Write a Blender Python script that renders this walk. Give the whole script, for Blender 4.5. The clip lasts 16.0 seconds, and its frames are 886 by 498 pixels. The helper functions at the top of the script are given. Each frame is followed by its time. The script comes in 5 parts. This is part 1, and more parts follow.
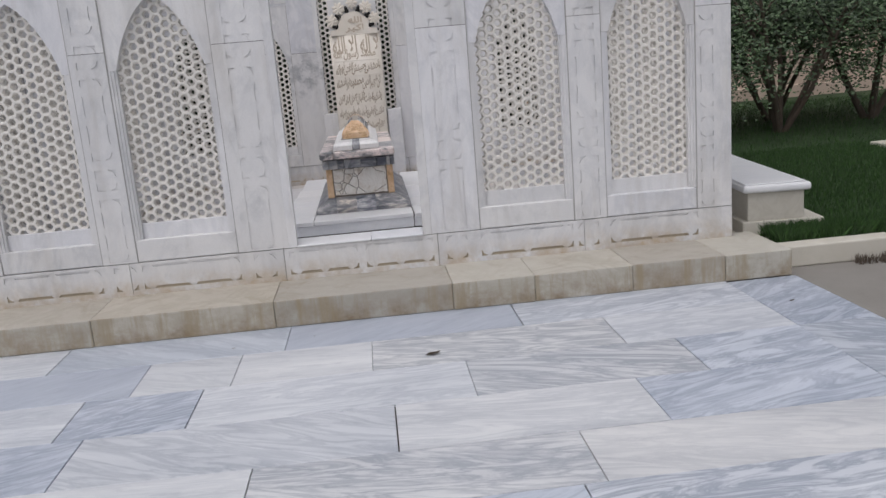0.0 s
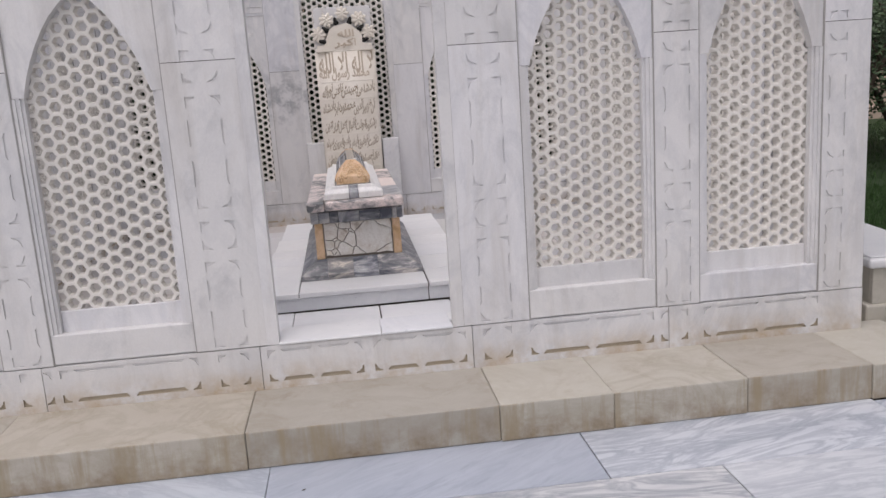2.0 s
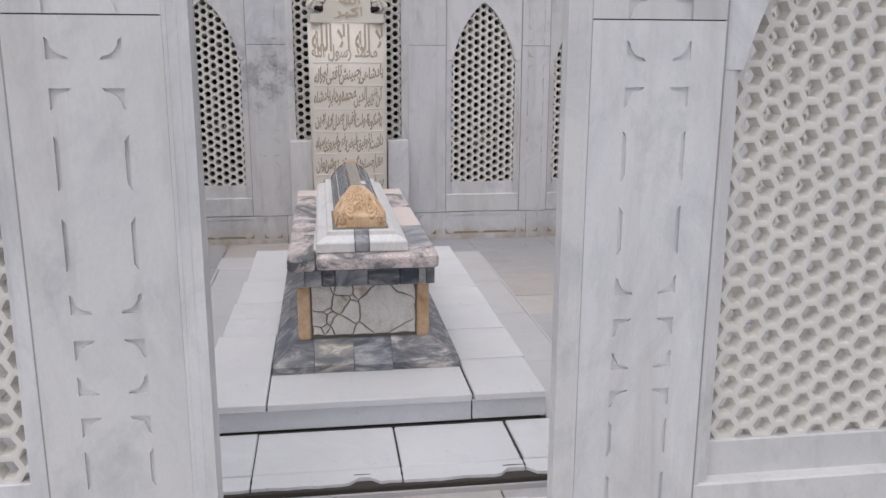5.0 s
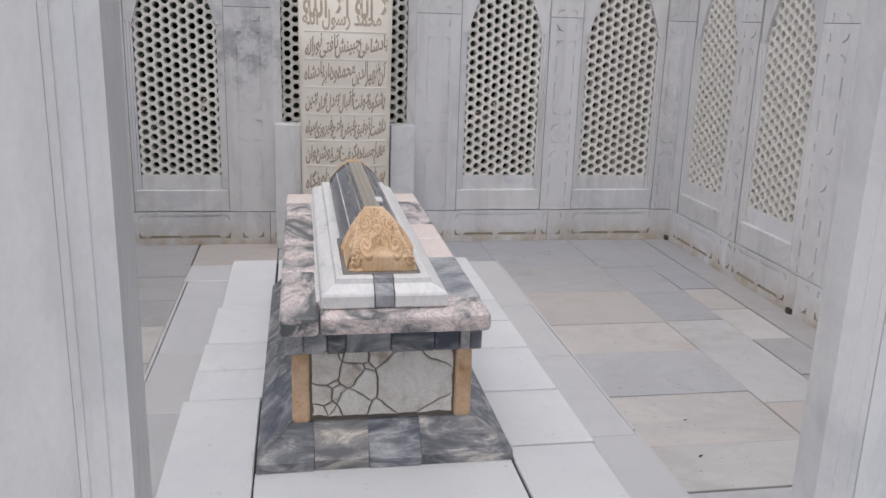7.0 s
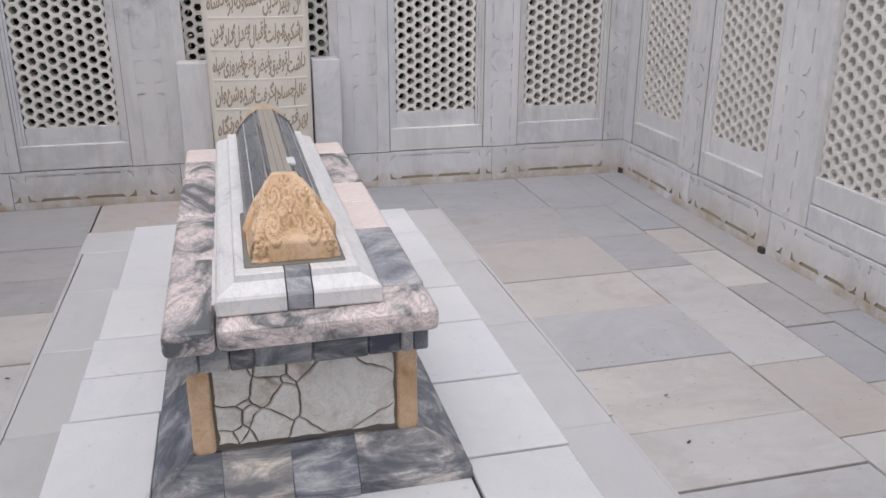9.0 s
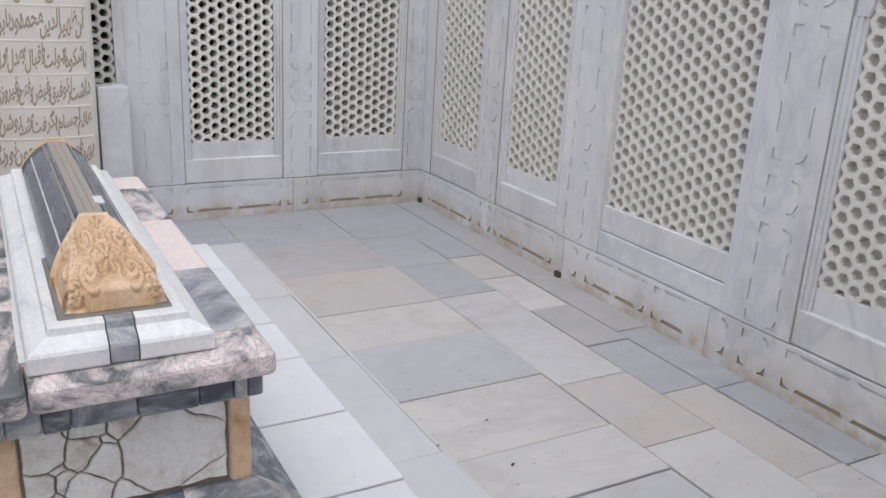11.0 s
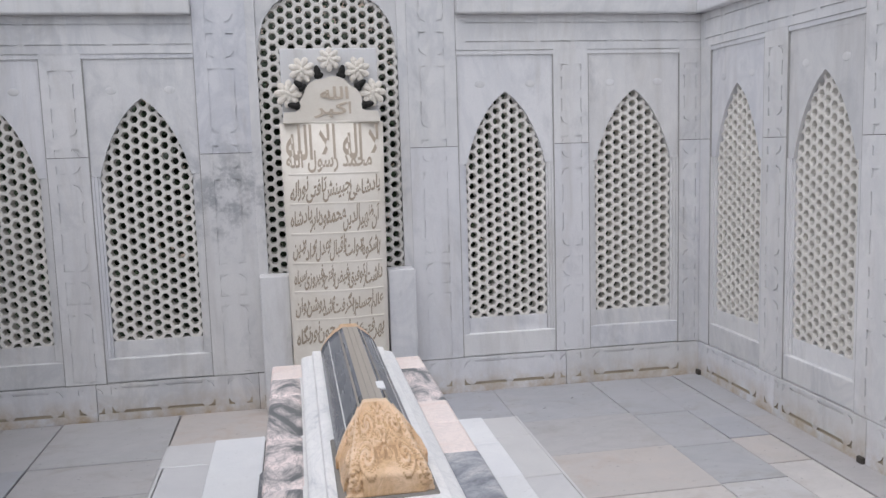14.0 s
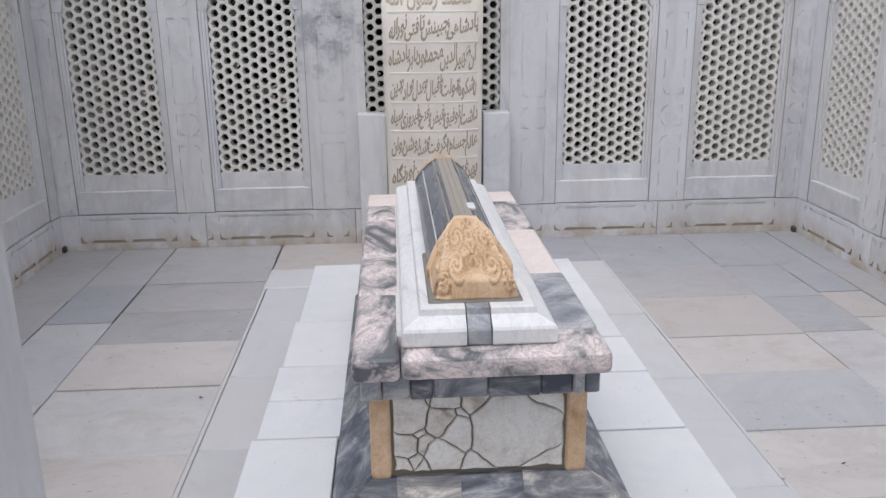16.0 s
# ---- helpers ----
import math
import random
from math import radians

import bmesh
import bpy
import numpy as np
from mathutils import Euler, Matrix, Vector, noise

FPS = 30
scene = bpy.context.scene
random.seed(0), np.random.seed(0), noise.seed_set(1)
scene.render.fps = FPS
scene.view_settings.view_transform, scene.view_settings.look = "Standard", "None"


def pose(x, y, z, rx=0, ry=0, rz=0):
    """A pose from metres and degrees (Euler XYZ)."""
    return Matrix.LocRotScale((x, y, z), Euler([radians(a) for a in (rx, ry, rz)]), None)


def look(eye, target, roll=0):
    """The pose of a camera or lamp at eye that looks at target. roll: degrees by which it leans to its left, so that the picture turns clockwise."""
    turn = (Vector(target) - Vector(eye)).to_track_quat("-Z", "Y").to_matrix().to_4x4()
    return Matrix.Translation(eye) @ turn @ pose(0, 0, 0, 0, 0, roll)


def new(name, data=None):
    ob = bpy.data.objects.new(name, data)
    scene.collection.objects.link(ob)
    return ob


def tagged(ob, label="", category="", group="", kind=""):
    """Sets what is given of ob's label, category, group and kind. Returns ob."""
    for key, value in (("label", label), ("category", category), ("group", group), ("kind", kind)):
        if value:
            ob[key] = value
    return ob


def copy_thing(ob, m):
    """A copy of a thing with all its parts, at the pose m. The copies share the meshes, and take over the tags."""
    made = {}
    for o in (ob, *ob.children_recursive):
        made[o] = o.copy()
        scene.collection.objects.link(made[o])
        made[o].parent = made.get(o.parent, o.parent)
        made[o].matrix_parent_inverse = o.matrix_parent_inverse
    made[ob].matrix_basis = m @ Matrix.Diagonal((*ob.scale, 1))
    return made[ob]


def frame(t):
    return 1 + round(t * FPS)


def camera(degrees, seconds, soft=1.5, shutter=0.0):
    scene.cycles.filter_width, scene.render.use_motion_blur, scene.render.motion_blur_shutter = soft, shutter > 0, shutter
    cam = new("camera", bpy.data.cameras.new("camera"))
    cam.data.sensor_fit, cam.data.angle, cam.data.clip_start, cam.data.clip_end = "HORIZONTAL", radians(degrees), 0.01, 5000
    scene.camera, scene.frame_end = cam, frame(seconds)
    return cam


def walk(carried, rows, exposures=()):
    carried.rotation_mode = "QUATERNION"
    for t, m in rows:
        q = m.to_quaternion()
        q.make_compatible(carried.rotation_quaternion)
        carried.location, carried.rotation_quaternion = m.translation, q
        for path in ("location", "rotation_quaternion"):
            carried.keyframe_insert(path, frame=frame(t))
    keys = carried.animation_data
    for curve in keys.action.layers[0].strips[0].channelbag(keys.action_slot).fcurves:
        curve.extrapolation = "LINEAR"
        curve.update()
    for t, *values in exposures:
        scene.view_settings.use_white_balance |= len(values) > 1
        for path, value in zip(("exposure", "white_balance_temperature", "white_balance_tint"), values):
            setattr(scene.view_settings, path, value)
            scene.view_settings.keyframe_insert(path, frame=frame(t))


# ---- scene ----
cam = camera(55.5, 16.0)
PATH = [
    (0, (-0.113, -0.106, 1.505), (0.033, 1.84, 1.068), -4.7),
    (0.5, (-0.151, 0.298, 1.555), (0.072, 2.244, 1.15), -3.0),
    (1, (-0.294, 0.697, 1.57), (-0.043, 2.64, 1.168), -2.0),
    (1.5, (-0.296, 1.07, 1.566), (0.023, 2.998, 1.137), -3.6),
    (2, (-0.273, 1.471, 1.586), (-0.06, 3.418, 1.18), -3.8),
    (2.5, (-0.315, 1.861, 1.593), (-0.086, 3.807, 1.189), -2.8),
    (3, (-0.297, 2.194, 1.599), (0.02, 4.127, 1.193), -2.7),
    (3.5, (-0.209, 2.53, 1.603), (0.003, 4.479, 1.205), -2.3),
    (4, (-0.241, 2.817, 1.596), (-0.081, 4.769, 1.192), -1.7),
    (4.2, (-0.272, 2.96, 1.601), (-0.048, 4.904, 1.190), -1.2),
    (6.5, (-0.47, 4.219, 1.659), (-0.161, 6.129, 1.154), 1.2),
    (7, (-0.471, 4.491, 1.66), (-0.139, 6.393, 1.139), 1.8),
    (7.5, (-0.492, 4.649, 1.662), (-0.169, 6.532, 1.071), 1.6),
    (8, (-0.461, 4.764, 1.639), (0.027, 6.584, 0.967), 1.4),
    (8.5, (-0.335, 4.974, 1.628), (0.121, 6.796, 0.943), 0.1),
    (10.8, (-0.449, 5.109, 1.636), (0.359, 6.831, 1.019), 3.2),
    (11, (-0.448, 5.104, 1.645), (0.486, 6.764, 1.035), 3.2),
    (11.5, (-0.429, 5.081, 1.673), (0.706, 6.623, 1.095), 1.9),
    (12, (-0.405, 5.047, 1.708), (0.659, 6.673, 1.235), -1.2),
    (12.5, (-0.38, 5.045, 1.741), (0.393, 6.854, 1.384), -3.3),
    (13, (-0.393, 5.043, 1.752), (0.142, 6.953, 1.492), -3.4),
    (13.5, (-0.403, 5.061, 1.735), (-0.009, 7.008, 1.497), -2.5),
    (14, (-0.418, 5.062, 1.721), (-0.073, 7.016, 1.477), -1.7),
    (14.5, (-0.422, 5.053, 1.707), (-0.115, 7.01, 1.435), -1.0),
    (15, (-0.431, 5.012, 1.672), (-0.22, 6.966, 1.302), 0.1),
    (15.5, (-0.418, 4.995, 1.642), (-0.29, 6.931, 1.157), -0.6),
    (16, (-0.426, 4.963, 1.632), (-0.314, 6.879, 1.069), -0.7),
]
walk(cam, [(t, look(eye, target, roll)) for t, eye, target, roll in PATH],
     [(0.0, -0.32, 6370, 13), (1.0, -0.18, 6580, 17), (3.5, -0.22, 6420, 16), (6.5, -0.24, 6310, 12), (8.5, -0.14, 6330, 14), (11.0, -0.04, 6130, 12), (14.5, -0.04, 6110, 12), (16.0, -0.01, 6110, 12)])

# ---- light ----
world = bpy.data.worlds.new("sky")
scene.world = world
world.use_nodes = True
wn = world.node_tree.nodes
sky = wn.new("ShaderNodeTexSky")
sky.sky_type = "NISHITA"
sky.sun_disc = False
sky.sun_elevation, sky.sun_rotation = radians(68), radians(216)
sky.air_density, sky.dust_density = 1.0, 4.0
sky_soft = wn.new("ShaderNodeHueSaturation")
sky_soft.inputs["Saturation"].default_value = 0.28
world.node_tree.links.new(sky.outputs[0], sky_soft.inputs["Color"])
world.node_tree.links.new(sky_soft.outputs[0], wn["Background"].inputs[0])
wn["Background"].inputs[1].default_value = 0.145
sun = new("sun", bpy.data.lights.new("sun", "SUN"))
sun.data.energy, sun.data.angle, sun.data.color = 1.2, radians(120), (1.0, 0.98, 0.95)
sun.matrix_world = look((0, 0, 0), (0.27, 0.28, -0.92))

# ---- materials ----


def shade(name, base, rough=0.5):
    m = bpy.data.materials.new(name)
    m.use_nodes = True
    b = m.node_tree.nodes["Principled BSDF"]
    b.inputs["Base Color"].default_value = (*base, 1)
    b.inputs["Roughness"].default_value = rough
    return m, m.node_tree.nodes, m.node_tree.links, b


def coords(n, l, scale=(1, 1, 1), spread=40.0, turn=0.0):
    """World place plus a shift of its own for each object."""
    g, o = n.new("ShaderNodeNewGeometry"), n.new("ShaderNodeObjectInfo")
    s = n.new("ShaderNodeVectorMath")
    s.operation = "MULTIPLY_ADD"
    mul = n.new("ShaderNodeMath")
    mul.operation = "MULTIPLY"
    mul.inputs[1].default_value = spread
    l.new(o.outputs["Random"], mul.inputs[0])
    s.inputs[1].default_value = scale
    way = g.outputs["Position"]
    if turn:
        swing = n.new("ShaderNodeMapRange")
        swing.inputs[3].default_value, swing.inputs[4].default_value = -turn, turn
        l.new(o.outputs["Random"], swing.inputs[0])
        spin = n.new("ShaderNodeVectorRotate")
        spin.rotation_type = "Z_AXIS"
        l.new(way, spin.inputs["Vector"])
        l.new(swing.outputs[0], spin.inputs["Angle"])
        way = spin.outputs[0]
    l.new(way, s.inputs[0])
    l.new(mul.outputs[0], s.inputs[2])
    return s.outputs[0], o.outputs["Random"]


def noise_node(n, l, vec, scale, detail=5, rough=0.6, distort=0.0):
    t = n.new("ShaderNodeTexNoise")
    t.inputs["Scale"].default_value, t.inputs["Detail"].default_value = scale, detail
    t.inputs["Roughness"].default_value, t.inputs["Distortion"].default_value = rough, distort
    l.new(vec, t.inputs["Vector"])
    return t.outputs["Fac"]


def ramp(n, l, fac, *stops):
    r = n.new("ShaderNodeValToRGB")
    while len(r.color_ramp.elements) < len(stops):
        r.color_ramp.elements.new(0.5)
    for e, (p, c) in zip(r.color_ramp.elements, stops):
        e.position, e.color = p, (*c, 1)
    l.new(fac, r.inputs[0])
    return r.outputs[0]


def mix(n, l, fac, a, b, mode="MIX"):
    x = n.new("ShaderNodeMix")
    x.data_type, x.blend_type = "RGBA", mode
    for sock, v in ((x.inputs[0], fac), (x.inputs[6], a), (x.inputs[7], b)):
        if isinstance(v, (int, float)):
            sock.default_value = v
        elif isinstance(v, tuple):
            sock.default_value = (*v, 1)
        else:
            l.new(v, sock)
    return x.outputs[2]


def bump(n, l, b, height, strength=0.3, dist=0.003):
    u = n.new("ShaderNodeBump")
    u.inputs["Strength"].default_value, u.inputs["Distance"].default_value = strength, dist
    l.new(height, u.inputs["Height"])
    l.new(u.outputs[0], b.inputs["Normal"])


def marble(name, light, vein, dark, tilt=(1, 1, 1), vein_scale=3.0, amount=0.55, rough=0.42, tones=None, stain=None, spread=40.0, distort=1.6, turn=0.0, grit=0.0):
    """Veined stone: broad clouds, thin stretched veins, small grain, a tone of its own for each block."""
    m, n, l, b = shade(name, light, rough)
    v, rnd = coords(n, l, tilt, spread, turn)
    clouds = noise_node(n, l, v, vein_scale * 0.5, 4)
    veins = noise_node(n, l, v, vein_scale, 8, 0.62, distort)
    grain = noise_node(n, l, v, 160, 3)
    c = ramp(n, l, clouds, (0.3, light), (0.72, tuple(0.55 * a + 0.45 * q for a, q in zip(light, vein))))
    line = ramp(n, l, veins, (0.41, (0, 0, 0)), (0.5, (1, 1, 1)), (0.6, (0, 0, 0)))
    own = n.new("ShaderNodeMath")
    own.operation = "MULTIPLY"
    own.inputs[1].default_value = 7.31
    l.new(rnd, own.inputs[0])
    frac = n.new("ShaderNodeMath")
    frac.operation = "FRACT"
    l.new(own.outputs[0], frac.inputs[0])
    much = n.new("ShaderNodeMapRange")
    much.inputs[3].default_value, much.inputs[4].default_value = amount * 0.15, amount
    l.new(frac.outputs[0], much.inputs[0])
    patch = n.new("ShaderNodeMath")
    patch.operation = "MULTIPLY"
    l.new(clouds, patch.inputs[0])
    l.new(much.outputs[0], patch.inputs[1])
    twice = n.new("ShaderNodeMath")
    twice.operation = "MULTIPLY"
    twice.inputs[1].default_value = 1.7
    l.new(patch.outputs[0], twice.inputs[0])
    mul = n.new("ShaderNodeMath")
    mul.operation = "MULTIPLY"
    l.new(line, mul.inputs[0])
    l.new(twice.outputs[0], mul.inputs[1])
    c = mix(n, l, mul.outputs[0], c, vein)
    blot = ramp(n, l, noise_node(n, l, v, vein_scale * 1.7, 6, 0.7, 0.5), (0.54, (0, 0, 0)), (0.72, (1, 1, 1)))
    mul2 = n.new("ShaderNodeMath")
    mul2.operation = "MULTIPLY"
    mul2.inputs[1].default_value = amount * 0.6
    l.new(blot, mul2.inputs[0])
    c = mix(n, l, mul2.outputs[0], c, dark)
    if tones:
        t = ramp(n, l, rnd, *tones)
        c = mix(n, l, 1.0, c, t, "MULTIPLY")
    c = mix(n, l, 0.08, c, ramp(n, l, grain, (0.3, (0.3, 0.3, 0.3)), (0.7, (1, 1, 1))), "MULTIPLY")
    if grit:
        dots = ramp(n, l, noise_node(n, l, v, 34, 2, 0.5), (0.69, (0, 0, 0)), (0.74, (grit, grit, grit)))
        c = mix(n, l, dots, c, tuple(0.4 * q for q in vein))
        smear = ramp(n, l, noise_node(n, l, v, 4.5, 7, 0.75, 0.6), (0.5, (0, 0, 0)), (0.75, (grit * 0.7,) * 3))
        c = mix(n, l, smear, c, tuple(q * w for q, w in zip(vein, (0.86, 0.8, 0.72))))
    if stain:
        # rising damp: rust-brown film with a ragged edge close to the paving
        g = n.new("ShaderNodeNewGeometry")
        sep = n.new("ShaderNodeSeparateXYZ")
        l.new(g.outputs["Position"], sep.inputs[0])
        low, high, tint = stain
        mr = n.new("ShaderNodeMapRange")
        mr.inputs[1].default_value, mr.inputs[2].default_value = high, low
        l.new(sep.outputs[2], mr.inputs[0])
        blotch = noise_node(n, l, g.outputs["Position"], 5.5, 6, 0.7)
        br = n.new("ShaderNodeMapRange")
        br.inputs[1].default_value, br.inputs[2].default_value = 0.38, 0.66
        l.new(blotch, br.inputs[0])
        mm = n.new("ShaderNodeMath")
        mm.operation = "MULTIPLY"
        l.new(mr.outputs[0], mm.inputs[0])
        l.new(br.outputs[0], mm.inputs[1])
        c = mix(n, l, mm.outputs[0], c, tint)
    l.new(c, b.inputs["Base Color"])
    rr = n.new("ShaderNodeMapRange")
    rr.inputs[3].default_value, rr.inputs[4].default_value = rough - 0.12, rough + 0.16
    l.new(clouds, rr.inputs[0])
    l.new(rr.outputs[0], b.inputs["Roughness"])
    bump(n, l, b, mix(n, l, 0.5, grain, veins), 0.25, 0.002)
    return m


def mottled(name, light, dark, mid, scale, lo, hi, stretch=(1, 1, 1), rough=0.34, tones=None, distort=1.4, fine=0.35):
    """Stone of two colours that flow into one another, with fine threads of the darker one."""
    m, n, l, b = shade(name, light, rough)
    v, rnd = coords(n, l, stretch, 40.0)
    body = noise_node(n, l, v, scale, 10, 0.62, distort)
    c = ramp(n, l, body, (lo, light), ((lo + hi) / 2, mid), (hi, dark))
    thread = ramp(n, l, noise_node(n, l, v, scale * 2.2, 8, 0.7, 2.0), (0.465, (0, 0, 0)), (0.5, (1, 1, 1)), (0.535, (0, 0, 0)))
    f = n.new("ShaderNodeMath")
    f.operation = "MULTIPLY"
    f.inputs[1].default_value = fine
    l.new(thread, f.inputs[0])
    c = mix(n, l, f.outputs[0], c, dark)
    grain = noise_node(n, l, v, 120, 4)
    c = mix(n, l, 0.08, c, ramp(n, l, grain, (0.3, (0.25, 0.25, 0.25)), (0.7, (1, 1, 1))), "MULTIPLY")
    if tones:
        c = mix(n, l, 1.0, c, ramp(n, l, rnd, *tones), "MULTIPLY")
    l.new(c, b.inputs["Base Color"])
    bump(n, l, b, mix(n, l, 0.5, grain, body), 0.3, 0.002)
    return m


G = lambda a, b=None, c=None: (a, a if b is None else b, a if c is None else c)
WALL = marble("wall_marble", (0.79, 0.777, 0.767), (0.56, 0.565, 0.585), (0.4, 0.41, 0.43), (1, 1, 0.6), 2.6, 0.72, 0.52,
              [(0.0, G(0.9)), (0.5, G(1.0)), (1.0, (0.95, 0.96, 1.0))], (0.16, 0.32, (0.42, 0.31, 0.18)))
# weathered grey patch on one pier beside the headstone
wt, wb = WALL.node_tree, WALL.node_tree.nodes["Principled BSDF"]
spot = wt.nodes.new("ShaderNodeNewGeometry")
near = wt.nodes.new("ShaderNodeVectorMath")
near.operation = "DISTANCE"
near.inputs[1].default_value = (-0.80, 10.17, 1.46)
wt.links.new(spot.outputs["Position"], near.inputs[0])
fall = wt.nodes.new("ShaderNodeMapRange")
fall.inputs[1].default_value, fall.inputs[2].default_value = 0.42, 0.1
wt.links.new(near.outputs["Value"], fall.inputs[0])
ragged = ramp(wt.nodes, wt.links, noise_node(wt.nodes, wt.links, spot.outputs["Position"], 9.0, 8, 0.72), (0.46, (0, 0, 0)), (0.6, (0.75, 0.75, 0.75)))
both = wt.nodes.new("ShaderNodeMath")
both.operation = "MULTIPLY"
wt.links.new(fall.outputs[0], both.inputs[0])
wt.links.new(ragged, both.inputs[1])
was = wb.inputs["Base Color"].links[0].from_socket
patched = mix(wt.nodes, wt.links, both.outputs[0], was, (0.27, 0.28, 0.3))
# rain has left faint upright streaks on the stone
drawn = wt.nodes.new("ShaderNodeVectorMath")
drawn.operation = "MULTIPLY"
drawn.inputs[1].default_value = (7.0, 7.0, 1.0)
wt.links.new(spot.outputs["Position"], drawn.inputs[0])
streak = ramp(wt.nodes, wt.links, noise_node(wt.nodes, wt.links, drawn.outputs[0], 1.0, 7, 0.68, 0.4), (0.5, (0, 0, 0)), (0.76, (0.42, 0.42, 0.42)))
wt.links.new(mix(wt.nodes, wt.links, streak, patched, (0.4, 0.37, 0.33)), wb.inputs["Base Color"])
JALI = marble("screen_marble", (0.78, 0.75, 0.7), (0.67, 0.645, 0.6), (0.56, 0.53, 0.48), (1, 1, 1), 2.0, 0.3, 0.55,
              [(0.0, G(0.95)), (1.0, G(1.0))])
PAVE = marble("paving_marble", (0.7, 0.715, 0.735), (0.34, 0.37, 0.42), (0.4, 0.42, 0.47), (0.7, 3.4, 1), 2.4, 1.2, 0.33,
              [(0.0, (0.68, 0.72, 0.8)), (0.25, (0.86, 0.9, 0.97)), (0.5, (1, 1, 1)), (0.75, (0.95, 0.93, 0.9)), (1.0, (0.8, 0.84, 0.9))], distort=1.7, turn=0.6)
STEP = marble("step_stone", (0.5, 0.475, 0.425), (0.38, 0.35, 0.29), (0.29, 0.24, 0.165), (1, 1, 1.5), 2.5, 0.85, 0.55,
              [(0.0, (0.86, 0.86, 0.86)), (0.5, (1.0, 0.98, 0.95)), (1.0, (1.08, 1.1, 1.1))], (0.0, 0.19, (0.2, 0.14, 0.075)))
st = STEP.node_tree
sg = st.nodes.new("ShaderNodeNewGeometry")
sd = st.nodes.new("ShaderNodeVectorMath")
sd.operation = "MULTIPLY"
sd.inputs[1].default_value = (14.0, 3.0, 1.2)
st.links.new(sg.outputs["Position"], sd.inputs[0])
drip = ramp(st.nodes, st.links, noise_node(st.nodes, st.links, sd.outputs[0], 1.0, 6, 0.7, 0.3), (0.47, (0, 0, 0)), (0.66, (0.8, 0.8, 0.8)))
facing = st.nodes.new("ShaderNodeSeparateXYZ")
st.links.new(sg.outputs["True Normal"], facing.inputs[0])
upright = st.nodes.new("ShaderNodeMapRange")
upright.inputs[1].default_value, upright.inputs[2].default_value = -0.3, -0.8
st.links.new(facing.outputs[1], upright.inputs[0])
runs = st.nodes.new("ShaderNodeMath")
runs.operation = "MULTIPLY"
st.links.new(drip, runs.inputs[0])
st.links.new(upright.outputs[0], runs.inputs[1])
sb = st.nodes["Principled BSDF"].inputs["Base Color"]
st.links.new(mix(st.nodes, st.links, runs.outputs[0], sb.links[0].from_socket, (0.3, 0.24, 0.15)), sb)
FLOOR = marble("floor_marble", (0.61, 0.6, 0.595), (0.46, 0.46, 0.472), (0.36, 0.31, 0.27), (1, 1.4, 1), 1.6, 0.75, 0.4,
               [(0.0, (0.84, 0.85, 0.88)), (0.3, (0.95, 0.95, 0.96)), (0.6, (1, 0.99, 0.975)), (0.85, (1.0, 0.95, 0.91)), (0.95, (0.97, 0.955, 0.94)), (1.0, (0.88, 0.89, 0.91))], grit=0.6)
WHITE = marble("white_marble", (0.83, 0.83, 0.835), (0.6, 0.62, 0.66), (0.62, 0.63, 0.66), (1, 1, 1), 2.0, 0.3, 0.36,
               [(0.0, G(0.95)), (0.6, G(1.0)), (1.0, (0.96, 0.965, 0.985))], grit=0.2)
TOMB = mottled("tier_marble", (0.85, 0.84, 0.83), (0.36, 0.38, 0.43), (0.79, 0.785, 0.78), 3.4, 0.49, 0.7, (1.3, 0.6, 1.3), fine=0.22)
PINK = mottled("pink_grey_marble", (0.86, 0.74, 0.71), (0.13, 0.138, 0.145), (0.58, 0.52, 0.51), 5.0, 0.43, 0.6, (1.5, 0.8, 2.0), 0.33, [(0.0, G(0.94)), (1.0, G(1.0))], 1.3, 0.55)
PALE = mottled("pale_pink_marble", (0.84, 0.73, 0.68), (0.45, 0.42, 0.43), (0.8, 0.66, 0.6), 4.0, 0.5, 0.8, fine=0.25)
ASH = mottled("ash_grey_marble", (0.6, 0.585, 0.57), (0.15, 0.16, 0.185), (0.36, 0.37, 0.4), 5.5, 0.36, 0.66, (1, 1, 1), fine=0.5)
GREY = mottled("dark_grey_marble", (0.52, 0.515, 0.51), (0.075, 0.085, 0.108), (0.2, 0.208, 0.23), 8.0, 0.36, 0.6, (0.8, 1.1, 2.6), 0.36,
               [(0.0, G(0.75)), (0.4, G(1.0)), (0.7, (1.0, 1.02, 1.1)), (1.0, (1.7, 1.55, 1.35))], 0.8, 0.4)
SOFT = marble("tier_floor_marble", (0.63, 0.62, 0.615), (0.52, 0.52, 0.53), (0.48, 0.46, 0.44), (1, 1, 1), 1.8, 0.4, 0.4, [(0.0, G(0.92)), (0.6, G(1.0)), (1.0, (0.96, 0.97, 1.0))])
BAND = marble("banded_marble", (0.1, 0.11, 0.135), (0.24, 0.25, 0.27), (0.06, 0.065, 0.08), (8, 0.6, 1), 3.0, 0.5, 0.25)
RIDGE = marble("ridge_stone", (0.3, 0.265, 0.225), (0.42, 0.38, 0.33), (0.18, 0.16, 0.14), (7, 0.8, 1), 3.0, 0.6, 0.35)
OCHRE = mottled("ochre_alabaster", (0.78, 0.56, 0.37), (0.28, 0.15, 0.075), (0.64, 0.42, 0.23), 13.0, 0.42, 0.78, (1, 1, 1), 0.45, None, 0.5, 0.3)
